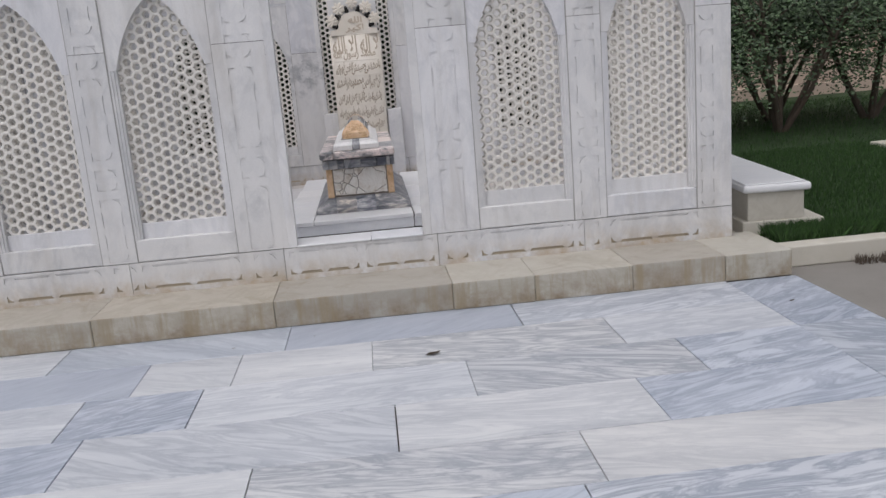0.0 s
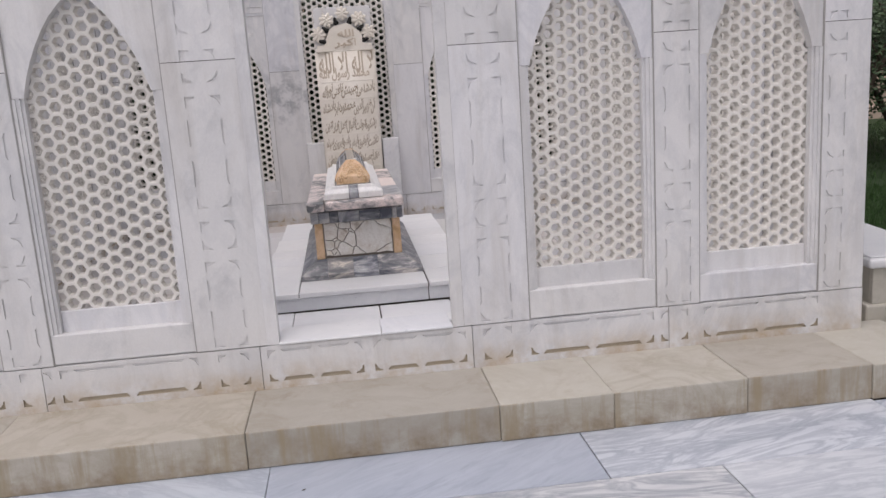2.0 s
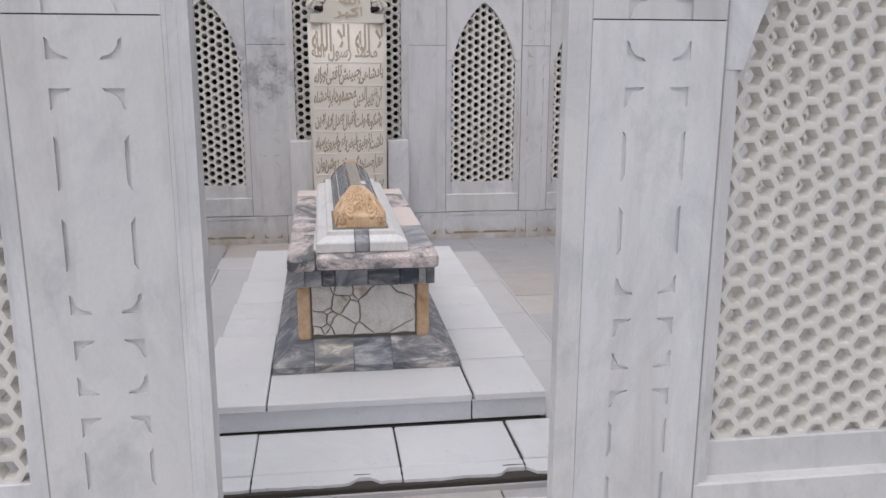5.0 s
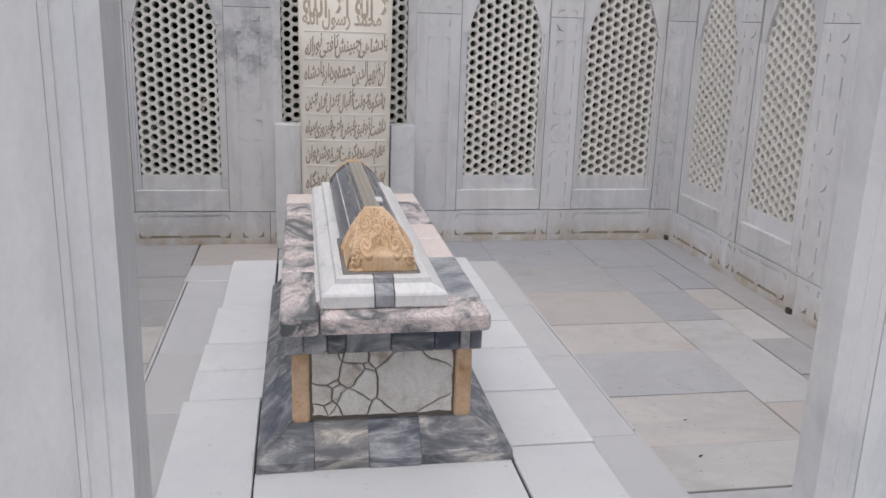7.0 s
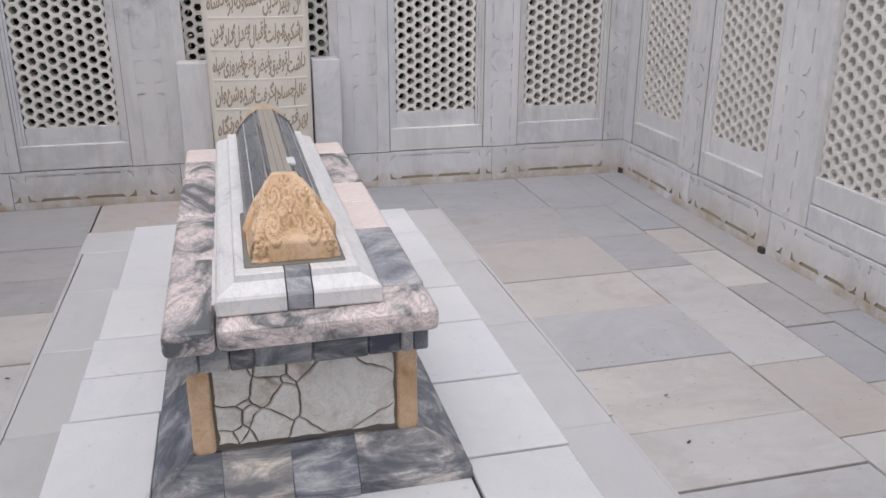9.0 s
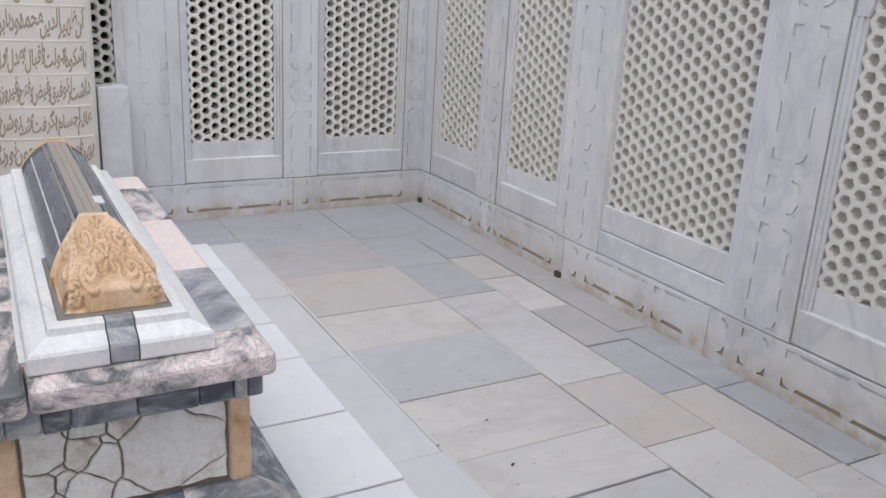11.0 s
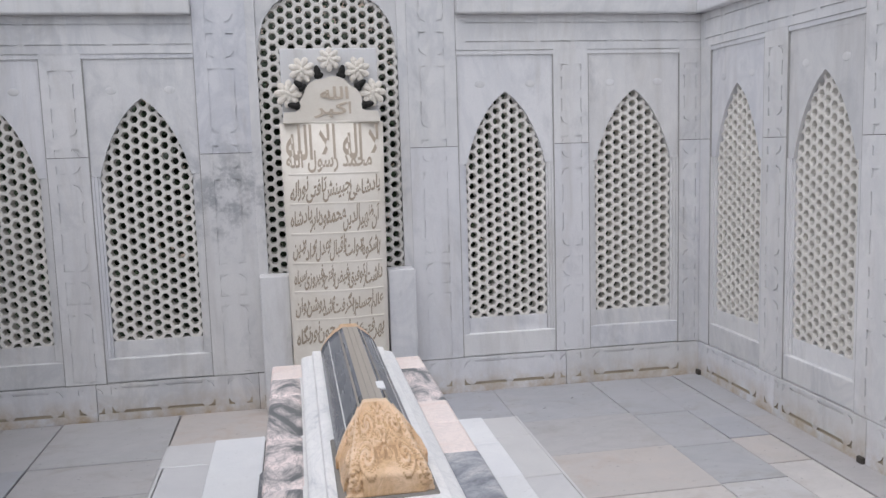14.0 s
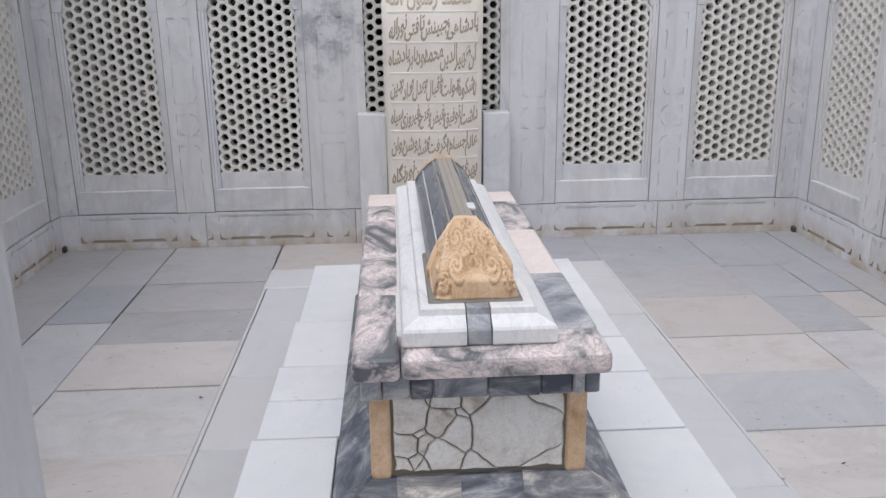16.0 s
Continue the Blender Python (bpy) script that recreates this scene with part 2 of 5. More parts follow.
# copies of OCHRE with shade painted in for grooves, light for ridges
OCHRE_SHADE = mottled("ochre_shaded", (0.56, 0.37, 0.2), (0.24, 0.14, 0.07), (0.46, 0.29, 0.155), 13.0, 0.42, 0.78, (1, 1, 1), 0.6, None, 0.5, 0.3)
OCHRE_LIT = mottled("ochre_lit", (0.8, 0.6, 0.42), (0.5, 0.32, 0.18), (0.74, 0.53, 0.34), 13.0, 0.42, 0.78, (1, 1, 1), 0.4, None, 0.5, 0.2)
BRECCIA = mottled("breccia_marble", (0.9, 0.88, 0.84), (0.36, 0.28, 0.21), (0.77, 0.72, 0.66), 6.0, 0.46, 0.7, (1, 1, 1), 0.36, [(0.0, G(0.88)), (0.6, G(1.0)), (1.0, (1.0, 0.96, 0.9))], fine=0.25)
STELE = marble("ivory_marble", (0.84, 0.79, 0.715), (0.66, 0.6, 0.5), (0.56, 0.49, 0.38), (1, 1, 1), 3.0, 0.35, 0.5)
BLACK, n_, l_, b_ = shade("hole_shade", (0.015, 0.014, 0.013), 0.95)
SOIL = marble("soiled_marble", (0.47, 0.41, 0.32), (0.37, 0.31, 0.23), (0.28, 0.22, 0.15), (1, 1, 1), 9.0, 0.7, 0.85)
PALE_MORTAR, n_, l_, b_ = shade("pale_mortar", (0.34, 0.33, 0.315), 0.9)
GROUT, n_, l_, b_ = shade("brown_grout", (0.2, 0.175, 0.145), 0.9)
JOINT, n_, l_, b_ = shade("dark_joint", (0.06, 0.053, 0.045), 0.9)
# letter colours: the shadow inside incised strokes, painted on raised letters
FAINT_CUT_SHADE, n_, l_, b_ = shade("faint_letter_shade", (0.55, 0.465, 0.37), 0.8)
CUT_SHADE, n_, l_, b_ = shade("letter_shade", (0.38, 0.315, 0.24), 0.8)
PATHM = marble("path_concrete", (0.25, 0.235, 0.215), (0.18, 0.168, 0.15), (0.19, 0.17, 0.15), (1, 1, 1), 3.0, 0.5, 0.85)
KERB = marble("kerb_stone", (0.6, 0.57, 0.5), (0.46, 0.43, 0.36), (0.36, 0.33, 0.26), (1, 1, 1), 6.0, 0.4, 0.7)
PLASTER = marble("beige_plaster", (0.58, 0.46, 0.37), (0.5, 0.39, 0.31), (0.42, 0.32, 0.25), (1, 1, 1), 0.8, 0.4, 0.85)
BARK = marble("bark", (0.13, 0.1, 0.075), (0.06, 0.05, 0.04), (0.05, 0.04, 0.03), (3, 3, 0.7), 8.0, 0.7, 0.9)


def foliage(name, a, b2):
    m, n, l, b = shade(name, a, 0.55)
    g = n.new("ShaderNodeNewGeometry")
    c = ramp(n, l, g.outputs["Random Per Island"], (0.0, a), (0.6, b2), (1.0, tuple(x * 1.5 for x in b2)))
    l.new(c, b.inputs["Base Color"])
    return m


# greyer floor stone, also darkened in colour for the dim back of the room
ASHEN_SHADED = marble("ashen_shaded_floor_marble", (0.455, 0.45, 0.455), (0.36, 0.365, 0.38), (0.3, 0.265, 0.235), (1, 1.4, 1), 1.8, 0.8, 0.4, [(0.0, (0.9, 0.92, 0.97)), (0.5, (1, 1, 1)), (1.0, (1.0, 0.97, 0.95))], grit=0.6)
TAN = marble("tan_floor_marble", (0.53, 0.482, 0.45), (0.46, 0.45, 0.45), (0.45, 0.345, 0.28), (1, 1.3, 1), 2.2, 1.0, 0.42, grit=0.6)
LEAF = foliage("leaf", (0.025, 0.048, 0.02), (0.058, 0.1, 0.04))
# leaf colour lowered to keep the openings of the screens dark
BACKDROP_LEAF = foliage("backdrop_leaf", (0.012, 0.022, 0.01), (0.028, 0.045, 0.02))
BLADE = foliage("grass_blade", (0.016, 0.042, 0.01), (0.035, 0.082, 0.018))
TURF = marble("turf", (0.026, 0.055, 0.015), (0.02, 0.042, 0.012), (0.04, 0.04, 0.02), (1, 1, 1), 3.0, 0.5, 0.9)

# ---- helpers of this scene ----


def mesh_of(name, bm, mat):
    me = bpy.data.meshes.new(name)
    bm.normal_update()
    bm.to_mesh(me)
    bm.free()
    for m in (mat if isinstance(mat, (list, tuple)) else [mat]):
        me.materials.append(m)
    return me


def part(name, bm, mat, parent=None, label=""):
    ob = new(name, bm if isinstance(bm, bpy.types.Mesh) else mesh_of(name, bm, mat))
    if parent is not None:
        ob.parent = parent
    if label:
        ob["label"] = label
    return ob


def thing(name, label, category, m=None, group="", kind=""):
    ob = new(name)
    ob.empty_display_size = 0.1
    if m is not None:
        ob.matrix_world = m
    return tagged(ob, label, category, group, kind)


def add_box(bm, x0, x1, y0, y1, z0, z1, bevel=0.0, segs=1):
    vs = bmesh.ops.create_cube(bm, size=1, matrix=Matrix.Translation(((x0 + x1) / 2, (y0 + y1) / 2, (z0 + z1) / 2)) @ Matrix.Diagonal((abs(x1 - x0), abs(y1 - y0), abs(z1 - z0), 1)))["verts"]
    if bevel:
        es = {e for v in vs for e in v.link_edges}
        bmesh.ops.bevel(bm, geom=list(es), offset=bevel, segments=segs, affect="EDGES", profile=0.5)
    return bm


def block(name, box, mat, parent, bevel=0.003, segs=1, label=""):
    return part(name, add_box(bmesh.new(), *box, bevel, segs), mat, parent, label)


def prism(bm, outline, y0, y1):
    """Extrudes an (x, z) outline, counter-clockwise as seen from -y, from y0 to y1."""
    a = [bm.verts.new((x, y0, z)) for x, z in outline]
    b = [bm.verts.new((x, y1, z)) for x, z in outline]
    bm.faces.new(a)
    bm.faces.new(b[::-1])
    for i in range(len(a)):
        j = (i + 1) % len(a)
        bm.faces.new((a[j], a[i], b[i], b[j]))
    return bm


def relief(bm, s0, s1, n0, n1, z0, z1, cuts, depth=0.006):
    """A slab with shallow cuts (rectangles of s and z) on both of its faces."""
    cuts = [(max(a, s0), min(b, s1), max(c, z0), min(d, z1)) for a, b, c, d in cuts if b > s0 and a < s1 and d > z0 and c < z1]
    xs = sorted({s0, s1} | {round(q, 5) for a, b, c, d in cuts for q in (a, b)})
    zs = sorted({z0, z1} | {round(q, 5) for a, b, c, d in cuts for q in (c, d)})

    def deep(i, k):
        if not (0 <= i < len(xs) - 1 and 0 <= k < len(zs) - 1):
            return 0
        x, z = (xs[i] + xs[i + 1]) / 2, (zs[k] + zs[k + 1]) / 2
        return depth if any(a < x < b and c < z < d for a, b, c, d in cuts) else 0

    def quad(pts):
        bm.faces.new([bm.verts.new(p) for p in pts])

    for face, way in ((n0, 1), (n1, -1)):
        for i in range(len(xs) - 1):
            for k in range(len(zs) - 1):
                a, b, c, d, h = xs[i], xs[i + 1], zs[k], zs[k + 1], deep(i, k)
                y = face + way * h
                p = [(a, y, c), (b, y, c), (b, y, d), (a, y, d)]
                quad(p if way > 0 else p[::-1])
                for di, dk, e in ((1, 0, ((b, c), (b, d))), (0, 1, ((b, d), (a, d)))):
                    h2 = deep(i + di, k + dk)
                    if i + di < len(xs) - 1 and k + dk < len(zs) - 1 and h2 != h:
                        y2 = face + way * h2
                        (xa, za), (xb, zb) = e
                        q = [(xa, y, za), (xb, y, zb), (xb, y2, zb), (xa, y2, za)]
                        quad(q if way < 0 else q[::-1])
    for p in ([(s0, n0, z0), (s0, n0, z1), (s0, n1, z1), (s0, n1, z0)], [(s1, n0, z0), (s1, n1, z0), (s1, n1, z1), (s1, n0, z1)],
              [(s0, n0, z1), (s1, n0, z1), (s1, n1, z1), (s0, n1, z1)], [(s0, n0, z0), (s0, n1, z0), (s1, n1, z0), (s1, n0, z0)]):
        quad(p)
    return bm


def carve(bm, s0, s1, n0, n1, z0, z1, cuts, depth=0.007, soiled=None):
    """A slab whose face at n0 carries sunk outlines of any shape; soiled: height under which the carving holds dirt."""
    edges, floors = [], []
    rim = [bm.verts.new((x, n0, z)) for x, z in ((s0, z0), (s1, z0), (s1, z1), (s0, z1))]
    edges += [bm.edges.new((rim[i], rim[(i + 1) % 4])) for i in range(4)]
    for poly in cuts:
        if min(q[0] for q in poly) <= s0 or max(q[0] for q in poly) >= s1 or min(q[1] for q in poly) <= z0 or max(q[1] for q in poly) >= z1:
            continue
        if sum(a[0] * b[1] - b[0] * a[1] for a, b in zip(poly, poly[1:] + poly[:1])) < 0:
            poly = poly[::-1]
        top = [bm.verts.new((x, n0, z)) for x, z in poly]
        edges += [bm.edges.new((top[i], top[(i + 1) % len(top)])) for i in range(len(top))]
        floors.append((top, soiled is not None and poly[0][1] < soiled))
    bmesh.ops.triangle_fill(bm, use_beauty=True, edges=edges, normal=(0, -1, 0))
    for f in bm.faces:
        f.normal_update()
        if f.normal.y > 0:
            f.normal_flip()
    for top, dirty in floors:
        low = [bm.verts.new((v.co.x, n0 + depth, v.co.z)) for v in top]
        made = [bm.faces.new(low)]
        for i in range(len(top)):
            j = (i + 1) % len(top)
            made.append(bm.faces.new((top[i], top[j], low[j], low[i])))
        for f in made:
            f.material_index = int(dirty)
    back = [bm.verts.new((v.co.x, n1, v.co.z)) for v in rim]
    bm.faces.new(back[::-1])
    for i in range(4):
        j = (i + 1) % 4
        bm.faces.new((rim[j], rim[i], back[i], back[j]))
    return bm


def corner(x, z, sx, sz, w, leg):
    """The sunk bracket in one corner of a carved field, round the lobed corner of the plaque inside it."""
    shape = ((0, 0), (leg, 0), (leg * 0.88, w * 0.55), (leg * 0.62, w * 0.72), (leg * 0.45, w * 1.15), (w * 1.25, w * 1.25), (w * 1.15, leg * 0.45), (w * 0.72, leg * 0.62), (w * 0.55, leg * 0.88), (0, leg))
    return [(x + sx * u, z + sz * v) for u, v in shape]


def cartouche(a, b, c, d, w=0.013, leg=0.046):
    """The cuts of one carved upright field: brackets in the corners and, on tall fields, long slots up the sides."""
    k = min(leg, (b - a) * 0.4, (d - c) * 0.42)
    out = [corner(x, z, sx, sz, w, k) for x, sx in ((a, 1), (b, -1)) for z, sz in ((c, 1), (d, -1))]
    if d - c > 0.25:
        for lo, hi in ((0.2, 0.44), (0.56, 0.8)):
            z0, z1 = c + (d - c) * lo, c + (d - c) * hi
            for x, sx in ((a, 1), (b, -1)):
                out.append([(x, z0), (x + sx * w * 0.75, z0 + w), (x + sx * w * 0.75, z1 - w), (x, z1)])
    return out


def long_field(a, b, c, d, w=0.013, leg=0.04):
    """The cuts of one carved field of the base course: brackets in the corners, two slots above and two below."""
    out = [corner(x, z, sx, sz, w, leg) for x, sx in ((a, 1), (b, -1)) for z, sz in ((c, 1), (d, -1))]
    g, m = leg + 0.022, (a + b) / 2
    for x0, x1 in ((a + g, m - 0.014), (m + 0.014, b - g)):
        for z, sz, h in ((c, 1, 0.019), (d, -1, 0.013)):
            out.append([(x0, z), (x1, z), (x1 - 0.014, z + sz * h), (x0 + 0.014, z + sz * h)])
    return out


PITCH = 0.0615


def screen_mesh(name, half, z0, z1, front, back, cup_front):
    """A pierced screen of six-sided cells; the openings flare towards one face."""
    col, R = PITCH * 0.866, PITCH / math.sqrt(3)
    mid = front + (back - front) * (0.55 if cup_front else 0.2)
    rf, rb = (0.0268, 0.0215) if cup_front else (0.0248, 0.0222)
    rings = ((R, front), (rf, front + 0.001), (0.0203 if cup_front else 0.0224, mid), (rb, back - 0.001), (R, back))
    verts, faces = [], []
    k = int(half / col) + 1
    for i in range(-k, k + 1):
        for j in range(int((z1 - z0) / PITCH) + 1):
            cx, cz = i * col, z0 + (j + 0.5 * (i % 2)) * PITCH
            base = len(verts)
            for r, y in rings:
                verts += [(cx + r * math.cos(q * math.pi / 3), y, cz + r * math.sin(q * math.pi / 3)) for q in range(6)]
            for g in range(4):
                for q in range(6):
                    a, b = base + g * 6 + q, base + g * 6 + (q + 1) % 6
                    faces.append((a, a + 6, b + 6, b))
    me = bpy.data.meshes.new(name)
    me.from_pydata(verts, [], faces)
    me.materials.append(JALI)
    me.validate()
    return me


def spandrel(bm, a, b, c, d, n0, n1, half, spring, apex, curve):
    """The board a..b, c..d with an arch cut out of its lower edge; curve gives the arch's half width by height."""
    m = (a + b) / 2
    left = [(m - half * w, apex - u * (apex - spring)) for u, w in curve]
    right = [(2 * m - x, z) for x, z in left]
    for side in (left, right):
        edge = a if side is left else b
        for (x0, z0), (x1, z1) in zip(side, side[1:]):
            p = [(x0, z0), (x1, z1), (edge, z1), (edge, z0)]
            prism(bm, p if side is left else p[::-1], n0, n1)
    prism(bm, [(a, apex), (b, apex), (b, d), (a, d)], n0, n1)
    return bm


POINTED = ((0, 0), (0.06, 0.14), (0.13, 0.27), (0.24, 0.43), (0.36, 0.56), (0.5, 0.69), (0.66, 0.81), (0.83, 0.91), (1, 0.985))
FLAT = ((0, 0), (0.04, 0.25), (0.1, 0.42), (0.18, 0.6), (0.3, 0.76), (0.48, 0.89), (0.7, 0.96), (1, 1))
BASE, DADO, RAIL, SILL, SPRING, APEX, HEAD, FRIEZE, LEDGE = 0.165, 0.385, 0.53, 0.63, 1.60, 2.04, 2.262, 2.29, 2.50


def wall(name, label, m, T, lay, ends, door=False, cup_front=False, dado_joints=None):
    """A pierced marble wall. lay: half the middle opening, then the edges of the two screens, as distances from the wall's centre."""
    w = thing(name, label, "wall", m, kind="structure")
    c0, a1, b1, a2, b2 = lay
    f = 0.05
    sunk = 0.68 if cup_front else 0.3
    zc = [(BASE + 0.235, 0.81), (0.866, 0.998), (1.06, 1.56), (1.62, 1.76), (1.83, 2.2)]
    joint_z = 1.712
    bays = [(-b2, -a2), (-b1, -a1), (a1, b1), (a2, b2)]
    piers = [(-(a1 - f), -(c0 + 0.055)), (c0 + 0.055, a1 - f), (-(a2 - f), -(b1 + f)), (b1 + f, a2 - f), (ends[0], -(b2 + f)), (b2 + f, ends[1])]
    # piers
    for i, (s0, s1) in enumerate(piers):
        s0, s1 = s0 + 0.0008 + 0.0012 * (i % 2), s1 - 0.0008 - 0.0012 * (i % 3) / 2
        h = (s1 - s0)
        cm, cw = (s0 + s1) / 2, min(0.155, h * 0.6) / 2
        if i > 3:
            cm, cw = (s0 + 0.07, 0.045) if i == 5 else (s1 - 0.07, 0.045)
        cuts = [q for lo, hi in zc for q in cartouche(cm - cw, cm + cw, lo, hi)] if h > 0.14 else []
        top = FRIEZE if i > 1 or door else 2.9
        if i < 2 and not door:
            cuts += [q for lo, hi in ((2.26, 2.4), (2.46, 2.82)) for q in cartouche(cm - cw, cm + cw, lo, hi)]
        jz = joint_z
        deep = T - 0.022 if door and i == 1 else T
        part("pier_stone", carve(bmesh.new(), s0, s1, 0, deep, DADO + 0.002, jz - 0.0016, cuts), WALL, w)
        part("pier_stone", carve(bmesh.new(), s0, s1, 0.001, deep - 0.001, jz + 0.0016, top, cuts), WALL, w)
    for i, (s0, s1) in enumerate(piers):
        for e in (s0, s1):
            if ends[0] + 0.05 < e < ends[1] - 0.05:
                part("mortar_joint", add_box(bmesh.new(), e - 0.004, e + 0.004, 0.002, T - 0.03, DADO, 2.26), PALE_MORTAR, w)
        part("mortar_joint", add_box(bmesh.new(), s0 + 0.006, s1 - 0.006, 0.0035, T - 0.03, joint_z - 0.004, joint_z + 0.004), JOINT, w)
    # jamb mouldings of the middle bay
    for sg in (-1, 1):
        bm = bmesh.new()
        for lo, hi, n, ease in ((0, 0.016, 0.0, 0.04), (0.016, 0.024, 0.0014, 0.03), (0.024, 0.04, 0.0005, 0.02), (0.04, 0.046, 0.0016, 0.012), (0.046, 0.0555, 0.0006, 0.006)):
            x0, x1 = sorted((sg * (c0 + lo), sg * (c0 + hi)))
            add_box(bm, x0, x1, n, (T + 0.012 - ease * 0.12 if sg < 0 else T - ease) if door else T - n, DADO + (0.13 if lo else 0.001), FRIEZE - 0.002 if door else 2.9)
        x0, x1 = sorted((sg * (c0 + 0.016), sg * (c0 + 0.0555)))
        add_box(bm, x0, x1, 0.001, T - (0.024 if door else 0.001), DADO + 0.001, DADO + 0.13)
        part("jamb_moulding", bm, WALL, w)
    # screens with their frames
    me = screen_mesh("screen", (b1 - a1) / 2, 0.6, 2.1, T * sunk, T * (1.2 if cup_front else 0.97), cup_front)
    for a, b in bays:
        s = (a + b) / 2
        ob = part("pierced_screen", me, None, w)
        ob.location.x = s
        block("screen_rail", (a - f + 0.001, b + f - 0.001, 0.006, T - 0.006, DADO + 0.002, RAIL), WALL, w, 0.005)
        block("screen_sill", (a + 0.0005, b - 0.0005, T * (sunk - 0.12 if door else sunk), T * 0.9, RAIL - 0.01, SILL), WALL, w, 0.003)
        for e, sg in ((a, -1), (b, 1)):
            bm = bmesh.new()
            for lo, hi, n in ((0, 0.014, 0.024), (0.014, 0.032, 0.014), (0.032, 0.05, 0.006)):
                x0, x1 = sorted((e + sg * lo, e + sg * (hi - 0.0005)))
                add_box(bm, x0, x1, n, T - n, RAIL, SPRING - 0.001)
            part("screen_moulding", bm, WALL, w)
        bm = spandrel(bmesh.new(), a - f + 0.001, b + f - 0.001, SPRING, HEAD, 0.012, T - 0.012, (b - a) / 2, SPRING, APEX, POINTED)
        for q in ((a - 0.02, b + 0.02, 0.0105),):
            add_box(bm, q[0], q[1], q[2], T - q[2], HEAD - 0.028, HEAD - 0.02)
        part("spandrel", bm, WALL, w)
        for sg in (-1, 1):
            # carved boss above the shoulder
            bm = bmesh.new()
            bmesh.ops.create_uvsphere(bm, u_segments=10, v_segments=6, radius=1, matrix=Matrix.Translation((s + sg * 0.16, 0.0125, 2.085)) @ Matrix.Diagonal((0.034, 0.004, 0.022, 1)))
            bmesh.ops.create_uvsphere(bm, u_segments=10, v_segments=6, radius=1, matrix=Matrix.Translation((s + sg * 0.16, T - 0.0125, 2.085)) @ Matrix.Diagonal((0.034, 0.004, 0.022, 1)))
            part("boss", bm, WALL, w)
    # middle bay: screen or open door
    if not door:
        ob = part("pierced_screen", screen_mesh("middle_screen", c0, 0.6, 2.76, T * 0.3, T * 0.97, cup_front), None, w)
        block("screen_rail", (-c0 + 0.001, c0 - 0.001, 0.002, T - 0.012, DADO + 0.002, RAIL - 0.03), WALL, w, 0.004)
        block("screen_sill", (-c0 + 0.001, c0 - 0.001, 0.012, T - 0.012, RAIL - 0.026, SILL), WALL, w, 0.003)
        block("mortar_bed", (-c0 + 0.002, c0 - 0.002, 0.02, T - 0.02, RAIL - 0.035, RAIL - 0.02), JOINT, w, 0)
        part("spandrel", spandrel(bmesh.new(), -c0 + 0.001, c0 - 0.001, 2.2, 2.9, 0.012, T - 0.012, c0 - 0.001, 2.25, 2.68, FLAT), WALL, w)
        block("cornice", (-(a1 - f) - 0.04, a1 - f + 0.04, -0.05, T + 0.05, 2.9, 3.0), WALL, w, 0.012, 2)
    # base course: squares under the piers, long fields under the screens
    z0, z1 = BASE + 0.04, DADO - 0.022
    j2 = (b1 + a2) / 2 - 0.052
    inner = dado_joints or (-(c0 + 0.092), c0 + 0.092)
    stops = [ends[0], -j2, *inner, j2, ends[1]]
    cuts = []
    for sg in (-1, 1):
        for cm in ((c0 + 0.055 + a1 - f) / 2, j2 + 0.03):
            cuts += cartouche(sg * cm - 0.07, sg * cm + 0.07, z0, z1, 0.014, 0.037)
        for p, q in ((a1 - 0.05, b1 + 0.03), (a2 - 0.03, b2 + 0.05), (0.026, c0 + 0.06)):
            p, q = sorted((sg * p, sg * q))
            cuts += long_field(p, q, z0, z1)
    for s0, s1 in zip(stops, stops[1:]):
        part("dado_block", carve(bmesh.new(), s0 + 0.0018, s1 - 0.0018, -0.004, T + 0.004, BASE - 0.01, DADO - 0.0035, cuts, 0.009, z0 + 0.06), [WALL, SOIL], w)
    block("mortar_bed", (ends[0] + 0.01, ends[1] - 0.01, 0.02, T - 0.02, BASE - 0.02, DADO - 0.004), JOINT, w, 0)
    # frieze and ledge over the side bays
    for sg in (-1, 1):
        e = ends[0] if sg < 0 else ends[1]
        s0, s1 = sorted((sg * (a1 - f + 0.001), e))
        block("head_strip", (s0, s1, 0.004, T - 0.004, HEAD, FRIEZE - 0.001), WALL, w, 0.002)
        if door:
            continue
        cuts = []
        x = s0 + 0.06
        while x < s1 - 0.2:
            for z, h in ((FRIEZE + 0.045, 0.008), (LEDGE - 0.052, 0.008)):
                cuts.append([(x, z), (x + 0.2, z), (x + 0.194, z + h), (x + 0.006, z + h)])
            x += 0.235
        part("frieze_block", carve(bmesh.new(), s0, s1, 0, T, FRIEZE, LEDGE, cuts, 0.008), WALL, w)
        block("ledge", (s0, s1, -0.055, T + 0.055, LEDGE + 0.001, LEDGE + 0.1), WALL, w, 0.01, 2)
    return w


BACK_LAY = (0.413, 0.818, 1.33, 1.657, 2.168)
FRONT_LAY = (0.416, 0.846, 1.392, 1.712, 2.24)
wall("wall_front", "white marble wall with pierced screens and an open doorway", pose(-0.24, 5.36, 0), 0.088, FRONT_LAY, (-2.38, 2.53), door=True, cup_front=True)
wall("wall_back", "white marble wall with dark pierced arched screens", pose(-0.17, 10.17, 0), 0.11, BACK_LAY, (-2.44, 2.36 + 0.1))
wall("wall_right", "white marble side wall with tall pierced screens", pose(2.19, 7.82, 0, 0, 0, -90), 0.1, BACK_LAY, (-2.345, 2.37), dado_joints=(-0.668, 0.367))
wall("wall_left", "white marble side wall with tall pierced screens", pose(-2.50, 7.82, 0, 0, 0, 90), 0.11, BACK_LAY, (-2.37, 2.345))

